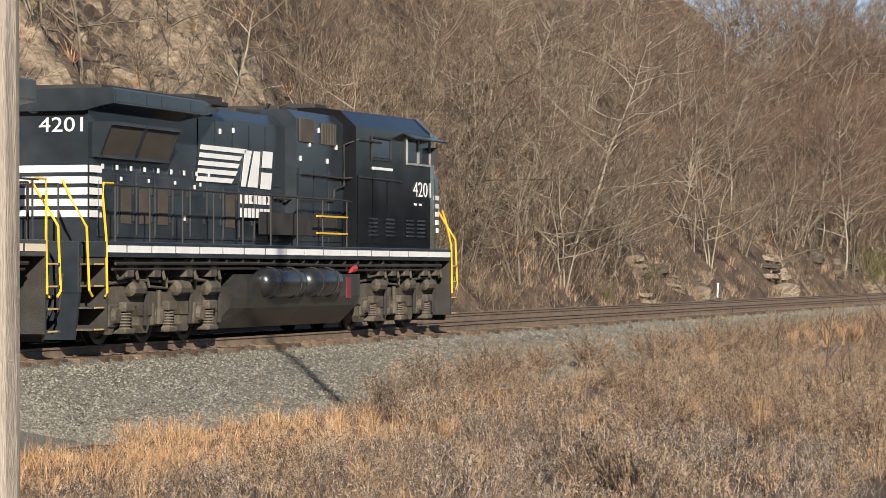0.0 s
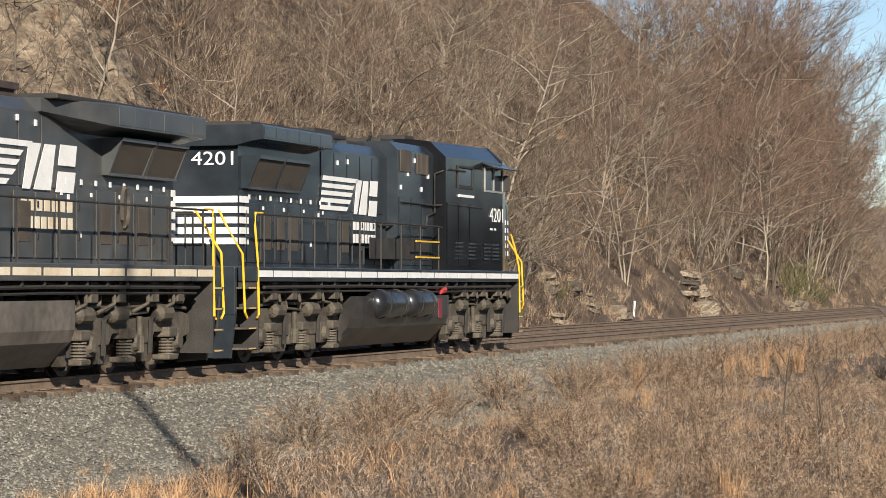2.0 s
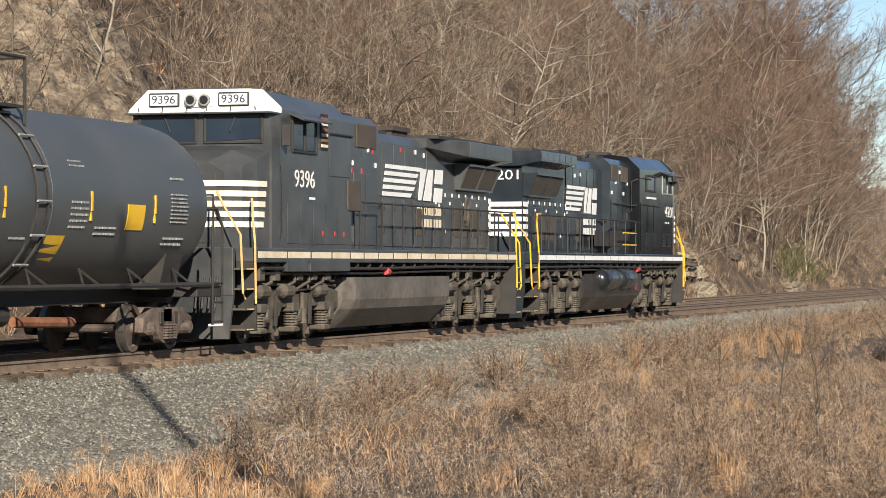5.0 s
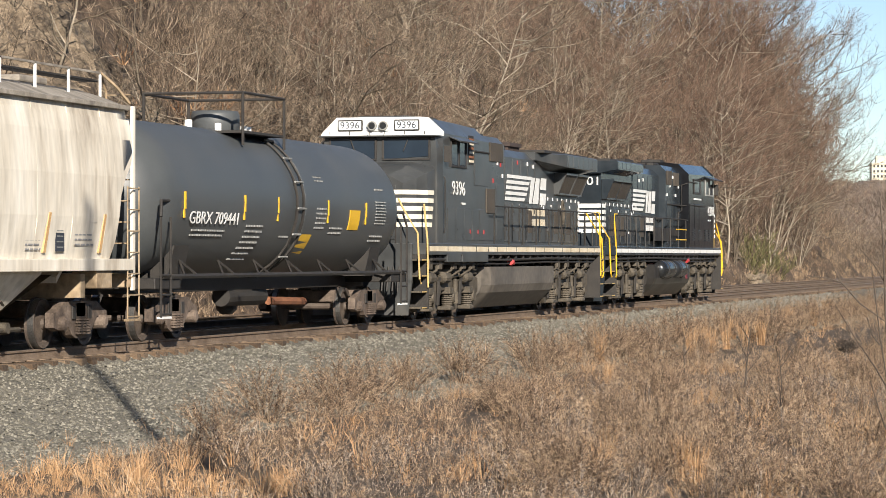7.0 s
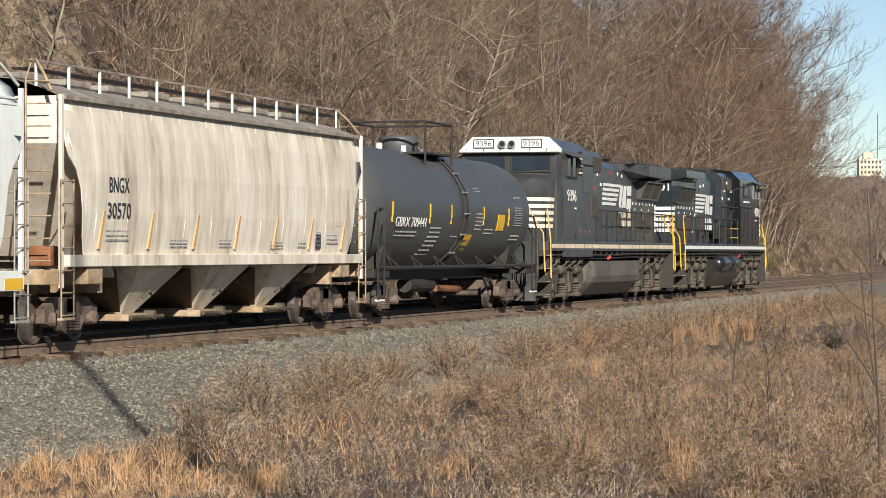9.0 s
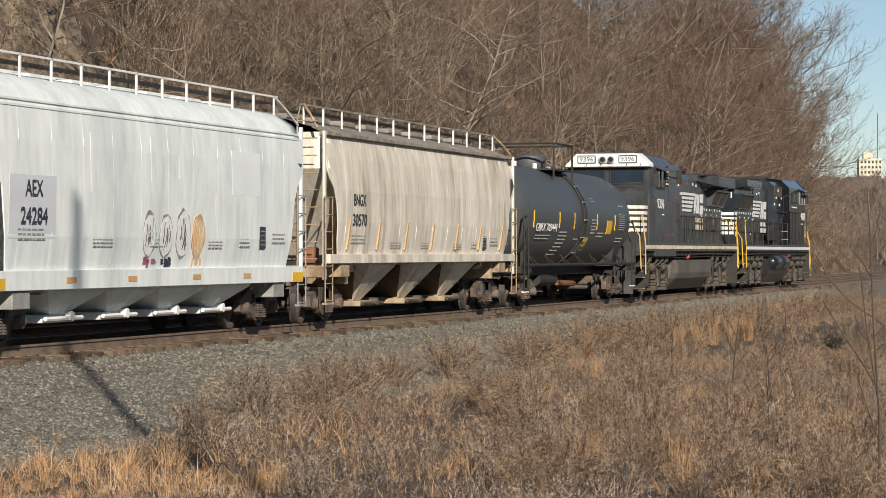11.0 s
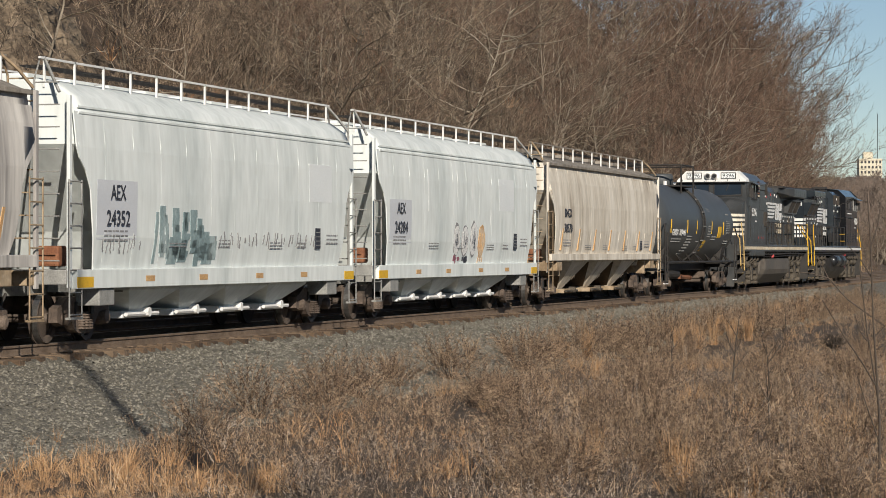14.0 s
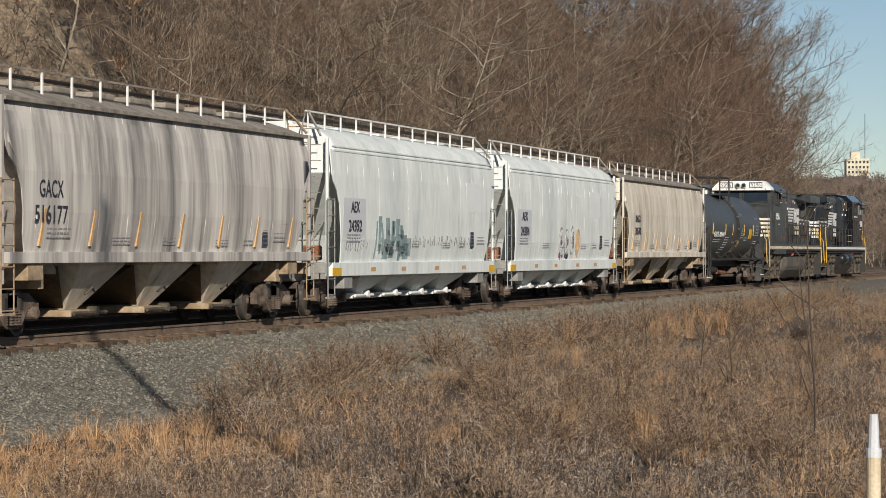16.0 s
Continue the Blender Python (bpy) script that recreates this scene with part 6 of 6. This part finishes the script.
def rock_face():
    """The bare sandstone cut: bedded ledges with joints and crevices, standing a little out of the slope."""
    xs, ys = np.arange(50, 90, 0.28), np.arange(8.4, 21, 0.22)
    V = []
    for x in xs:
        for y in ys:
            z = hill_height(x, y)
            z = -0.6 if z is None else z
            tilt = 0.06 * (x - 70) + 1.3 * bump_at(x, y, 0.12)
            bed = 0.75 + 0.25 * bump_at(x, 3.0, 0.4)
            q = (z + tilt) / bed
            step = math.floor(q) + min(1.0, max(0.0, (q - math.floor(q) - 0.62) / 0.3))
            joint = abs(bump_at(x * 1.6, math.floor(q) * 7.3, 0.55))
            out = 0.9 * (step * bed - tilt) + 0.1 * z + 0.28 * bump_at(x, y, 0.9) + 0.14 * bump_at(x + 9, y, 2.2) - (0.45 if joint < 0.05 else 0.0)
            rim = min(1.0, (x - 50) / 5, (90 - x) / 6, (y - 8.4) / 1.2, (21 - y) / 3)
            mask = noise.noise(Vector((x * 0.11, y * 0.16, 12))) + 0.28
            V.append((x, y - 0.25 * joint, out + 0.95 - 2.2 * (1 - rim) - max(0.0, 0.9 - 4 * max(mask, 0.0))))
    k = len(ys)
    F = [(i * k + j, (i + 1) * k + j, (i + 1) * k + j + 1, i * k + j + 1) for i in range(len(xs) - 1) for j in range(k - 1)]
    tagged(arrays("rock_face", V, F, M["rock_cut"]), "tan bedded sandstone cut in the bank", "rock", kind="structure")


rock_face()


def rocks():
    rng = random.Random(9)
    kinds = [ledge(300 + i) for i in range(7)]
    spots = []
    for _ in range(40):
        x = rng.uniform(52, 86)
        spots.append((x, 8.6 + rng.uniform(0, 6), rng.uniform(0.4, 0.9)))
    for _ in range(34):
        x = rng.choice((118, 124, 131, 148, 156, 168, 178)) + rng.uniform(-4, 4)
        spots.append((x, 8.0 + rng.uniform(0, 1.6), rng.uniform(0.4, 0.85)))
    for i, (x, y, s) in enumerate(spots):
        z = hill_height(x, y)
        z = ground_height(x, y) if z is None else z
        m = Matrix.Translation((x, y, z - 0.7 * s)) @ pose(0, 0, 0, rng.uniform(-12, 14), rng.uniform(-10, 10), rng.uniform(-40, 40)) @ Matrix.Diagonal((s * 1.25, s, s * 0.8, 1))
        if i < 7:
            kinds[i].matrix_basis = m
        else:
            k = kinds[i % 7]
            copy_thing(k, m @ Matrix.Diagonal([1 / v for v in k.scale] + [1]))


def ballast_stones():
    """Loose crushed stones lying on the shoulder, thickest where the track is passed nearest."""
    rng = np.random.default_rng(3)
    n = 70000
    x = 26 + rng.random(n) ** 1.9 * 115
    y = -1.25 - rng.random(n) * 4.75
    s = rng.uniform(0.017, 0.034, n) * (1 + (x - 26) / 160)
    top = np.array([(1, 0, 0), (0, 1, 0), (-1, 0, 0), (0, -1, 0), (0.1, 0.1, 0.75)], float)
    tri = np.array([(0, 1, 4), (1, 2, 4), (2, 3, 4), (3, 0, 4)])
    t = rng.random(n) * 6.283
    V = top[None] * s[:, None, None] * rng.uniform(0.6, 1.25, (n, 5, 1)) + rng.normal(0, 0.2, (n, 5, 3)) * s[:, None, None]
    c, q = np.cos(t)[:, None], np.sin(t)[:, None]
    V = np.stack([V[..., 0] * c - V[..., 1] * q, V[..., 0] * q + V[..., 1] * c, V[..., 2]], -1)
    z = np.array([ground_height(a, b) for a, b in zip(x, y)])
    V += np.stack([x, y, z], 1)[:, None]
    F = tri[None] + 5 * np.arange(n)[:, None, None]
    tagged(arrays("ballast_stones", V.reshape(-1, 3), F.reshape(-1, 3), M["stone"]), "loose grey crushed stones on the ballast shoulder", "gravel", kind="stuff")


field_plants()
bank_plants()
rocks()
ballast_stones()


def field_things():
    """Single plants and posts that stand out in the field."""
    rng = random.Random(21)
    field_bushes = []
    while len(field_bushes) < 60:
        x, v = rng.uniform(27, 78), rng.uniform(0.11, 0.25)
        if -19.6 + x * v < -6.2:
            field_bushes.append((x, -19.6 + x * v, rng.uniform(0.45, 0.8)))
    field_bushes = tuple(field_bushes)
    broom = shrub(401, "brown twiggy bush in dry grass beside the gravel")
    for i, (x, y, s) in enumerate(((41.5, -5.6, 0.9), (45.5, -5.6, 0.95), (47.5, -5.5, 0.85), (51.0, -5.2, 0.7), (54.5, -5.3, 0.95), (60, -5.5, 1.0), (63, -5.4, 0.75), (43.2, -6.0, 0.75), (37.5, -6.2, 0.7), (70, -5.8, 0.8), (90, -6, 0.9), (84, -7, 1.0)) + tuple((64 + 1.9 * k, -5.0 - 0.9 * ((k * 7) % 5) / 4, 0.7 + 0.1 * ((k * 3) % 5)) for k in range(34)) + field_bushes):
        m = pose(x, y, ground_height(x, y), 0, 0, rng.uniform(0, 80)) @ Matrix.Diagonal((s * 1.5, s * 1.5, s * 1.15, 1))
        if i == 0:
            broom.matrix_basis = m
            sc = m.to_scale()
        else:
            copy_thing(broom, m @ Matrix.Diagonal((1 / sc.x, 1 / sc.y, 1 / sc.z, 1)))
    tuft = shrub(420, "upright orange broomsedge tuft by the gravel", "grass_tuft", 90, 0.95, "grass_orange", 0, 0.16, 0.006)
    for i, (x, y, s) in enumerate(((67.0, -5.4, 1.0), (65.0, -5.1, 0.65), (65.6, -5.2, 0.55), (73.4, -6.5, 0.8), (74.6, -6.3, 0.9), (76.0, -6.6, 0.8), (77.4, -6.2, 0.9), (79.0, -6.5, 0.85), (82.0, -6.5, 0.9), (83.4, -6.8, 0.95), (85, -6.3, 0.8), (57.5, -7.6, 0.6), (86, -5.5, 0.95), (93, -5.4, 1.0), (97, -5.6, 1.0), (80, -5.0, 0.8), (82.5, -5.2, 0.9), (88, -4.9, 0.8), (101, -5.2, 1.0), (104, -5.6, 0.9), (110, -5.3, 1.1), (66, -5.6, 0.7), (31.5, -12.9, 0.75), (33.0, -13.6, 0.7), (35.5, -12.2, 0.6), (30.5, -14.2, 0.7))):
        m = pose(x, y, ground_height(x, y), 0, 0, 30 * i) @ Matrix.Diagonal((s, s, s, 1))
        if i == 0:
            tuft.matrix_basis = m
            t0 = s
        else:
            copy_thing(tuft, m @ Matrix.Diagonal((1 / t0, 1 / t0, 1 / t0, 1)))
    straw = shrub(430, "pale straw-coloured tuft beside the gravel", "grass_tuft", 70, 0.7, "grass", 0, 0.5, 0.006)
    straw.matrix_basis = pose(52.5, -4.6, ground_height(52.5, -4.6))
    for x, y in ((57, -4.5), (60, -4.3), (63, -4.4)):
        copy_thing(straw, pose(x, y, ground_height(x, y), 0, 0, x * 31))

    def sapling(seed, at, height, lean, n, label):
        r = random.Random(seed)
        V, F = [], []
        pts, d = bent(r, Vector((0, 0, -0.1)), Vector(lean).normalized(), height, 6, 0.06, 0.05)
        w = height * (0.013 if height < 2 else 0.0042)
        tube(V, F, pts, [w * (1.1 - 0.15 * i) for i in range(7)], 6)
        ob = thing("sapling", label, "sapling", at)
        CV, CF = [], []
        for i in range(n):
            u = r.uniform(0.3, 0.95) * 6
            k = min(5, int(u))
            p = pts[k].lerp(pts[k + 1], u - k)
            t = r.uniform(0, 6.283)
            bp, bd = bent(r, p, Vector((math.cos(t) * 0.9, math.sin(t) * 0.9, 1)).normalized(), height * r.uniform(0.2, 0.45), 4, 0.15, 0.06)
            tube(CV, CF, bp, [w * 0.5, w * 0.42, w * 0.34, w * 0.24, w * 0.1], 4)
            for e in range(3):
                q, _ = bent(r, bp[r.randint(1, 3)], (bd + Vector((r.uniform(-1, 1), r.uniform(-1, 1), 0.4)) * 0.7).normalized(), height * r.uniform(0.08, 0.18), 2, 0.2, 0.1)
                tube(CV, CF, q, [w * 0.26, w * 0.2, w * 0.08], 3)
        arrays("stem", V, F, M["dark_bark" if height < 2 else "bark"], ob)
        arrays("crown", CV, CF, M["dark_bark" if height < 2 else "bark"], ob)
        return ob
    sapling(501, pose(52, -11.3, ground_height(52, -11.3)), 1.6, (0.05, -0.05, 1), 5, "thin dark bare sapling in the dry field")
    sapling(502, pose(57, -9.3, ground_height(57, -9.3)), 1.2, (0, 0.05, 1), 4, "small dark bare sapling in the dry field")
    reed = thing("sapling", "slender grey bare sapling forked among the dry grass", "sapling", pose(30.9, -16.27, -0.92, 0, 0, -75.2))
    stem = [((0, -0.3), (0, 0.6), (-0.02, 1.0), (-0.07, 1.76), (-0.10, 2.6), (-0.13, 3.1))]
    forks = [((0.0, 0.95), (-0.18, 1.25), (-0.40, 1.58), (-0.62, 1.94)), ((-0.05, 1.55), (0.06, 1.66), (-0.35, 1.95), (-0.55, 2.18), (-0.68, 2.42), (-0.76, 2.46)), ((-0.55, 2.18), (-0.72, 2.23), (-0.92, 2.25)), ((-0.02, 0.9), (-0.13, 1.6), (-0.20, 2.2), (-0.22, 2.35)), ((-0.09, 2.2), (-0.20, 2.38), (-0.33, 2.52)), ((0.0, 0.4), (-0.14, 0.8), (-0.24, 1.12)), ((-0.10, 2.5), (-0.02, 2.75), (0.02, 3.0)), ((-0.13, 1.5), (-0.22, 1.62), (-0.27, 1.8))]
    for name, lines, r0 in (("stem", stem, 0.014), ("branch", forks, 0.0085)):
        for line in lines:
            V, F = [], []
            tube(V, F, [Vector((a, 0.02 * math.sin(9 * b), b)) for a, b in line], [r0 * (1.1 - 0.75 * k / len(line)) for k in range(len(line))], 5)
            arrays(name, V, F, M["dark_bark"], reed)
    heap = shrub(560, "small dark heap of brush in the dry field", "bush", 40, 0.45, "dark_bark", 14, 1.6, 0.012, 0.12)
    heap.matrix_basis = pose(70.5, -10.9, ground_height(70.5, -10.9) + 0.25)
    sapling(506, pose(41, -13.6, ground_height(41, -13.6)), 1.1, (0.1, 0.05, 1), 3, "thin bare stalk in the dry field")
    sapling(507, pose(46, -12.9, ground_height(46, -12.9)), 1.3, (-0.05, 0.05, 1), 3, "thin bare stalk in the dry field")
    sapling(505, pose(70, -9.8, ground_height(70, -9.8)), 1.4, (0.1, 0.05, 1), 4, "thin bare stalk in the dry field")


field_things()


# ---- far and single things ----
def pole(name, label, at, height, r0, r1, arm):
    ob = thing(name, label, "utility pole", at)
    part("shaft", rod(B(), [(0, 0, -0.3), (0, 0, height * 0.5), (0, 0, height)], [r0, (r0 + r1) / 2, r1], 12), M["pole_wood"], ob)
    if arm:
        part("crossarm", box(B(), -1.2, 1.2, -0.06, 0.06, height - 0.7, height - 0.58, 0.01), M["pole_wood"], ob)
    return ob


M["pole_wood"] = surface("weathered_pole_wood", [(0.20, 0.16, 0.13), (0.32, 0.27, 0.22), (0.42, 0.36, 0.31)], 2.0, 0.9, bump=0.5, bump_scale=30, stretch=(8, 8, 0.5))
M["facade"] = surface("cream_concrete", [(0.62, 0.56, 0.42), (0.72, 0.66, 0.52)], 0.1, 0.9)
M["dark_glass"] = surface("dark_window_glass", [(0.04, 0.045, 0.05), (0.07, 0.07, 0.075)], 1, 0.2)
pole("utility_pole", "weathered grey wooden utility pole beside the field", pose(2.62, -16.05, -1.0), 11, 0.16, 0.12, True)
pole("tall_pole", "tall wooden pole whose shadow falls across the track", pose(11.0, -19.95, -1.0), 20.3, 0.12, 0.085, False)


def marker_post():
    ob = thing("marker_post", "short yellow cable marker post with a grey tip", "marker post", pose(17.1, -18.45, -1.08))
    part("sleeve", rod(B(), [(0, 0, 0), (0, 0, 1.02)], 0.055, 14), M["cream"], ob, "faded yellow plastic sleeve")
    part("band", rod(B(), [(0, 0, 1.0), (0, 0, 1.07)], 0.06, 14), M["patch_blue"], ob)
    part("tip", rod(B(), [(0, 0, 1.07), (0, 0, 1.2), (0, 0, 1.33)], [0.045, 0.04, 0.034], 10), M["patch_blue"], ob, "grey tip")


marker_post()


def stake():
    ob = thing("stake", "leaning white stake at the foot of the bank", "stake", pose(129.5, 8.0, -0.45, 0, 14, 0))
    part("shaft", box(B(), -0.04, 0.04, -0.04, 0.04, -0.1, 1.15, 0.008), M["white"], ob)
    part("cap", box(B(), -0.055, 0.055, -0.055, 0.055, 1.15, 1.20, 0.006), M["white"], ob)


stake()


def tower():
    """A cream apartment block far off on the ridge."""
    ob = thing("apartment_building", "cream concrete apartment tower on the far ridge", "building", pose(2150, 218, 36, 0, 0, 12))
    wall = part("wall", box(B(), -9, 9, -8.6, 8.6, 0, 36), M["facade"], ob)
    part("penthouse", box(B(), -4, 4, -2.0, 5, 36, 41), M["facade"], ob)
    for r in range(9):
        for c in range(6):
            y = -7.8 + 2.75 * c
            part("window", box(B(), -9.12, -9.0, y, y + 1.5, 2.0 + 3.8 * r, 3.9 + 3.8 * r), M["dark_glass"], ob)
    mast = thing("radio_mast", "thin radio mast on the far ridge", "mast", pose(2150, 212, 44))
    part("shaft", rod(B(), [(0, 0, 0), (0, 0, 62)], 0.25, 6), M["dark_glass"], mast)


tower()


# ---- what moves ----
def motions():
    for car, off in ((lead, -11.75), (trail, -34.05), (tanker, -53.8), (hop_tan, -71.95), (hop_grey, -90.45), (hop_pale, -108.5), (hop_soot, -126.75)):
        rows = [(t, m @ Matrix.Rotation(math.pi, 4, "Z") if car is trail else m) for t, m in rows_of(off)]
        walk(car, rows)
    way = [(t, m.translation.x) for t, m in rows_of(0)]
    for ob, x, r in WHEELS:
        back = -1 if ob.parent is trail else 1
        rows = []
        for i in range(0, 481, 2):
            t = i / 30
            s = float(np.interp(t, [a for a, _ in way], [b for _, b in way]))
            rows.append((t, Matrix.Translation((x, 0, r)) @ Matrix.Rotation(back * s / r, 4, "Y")))
        walk(ob, rows)


motions()
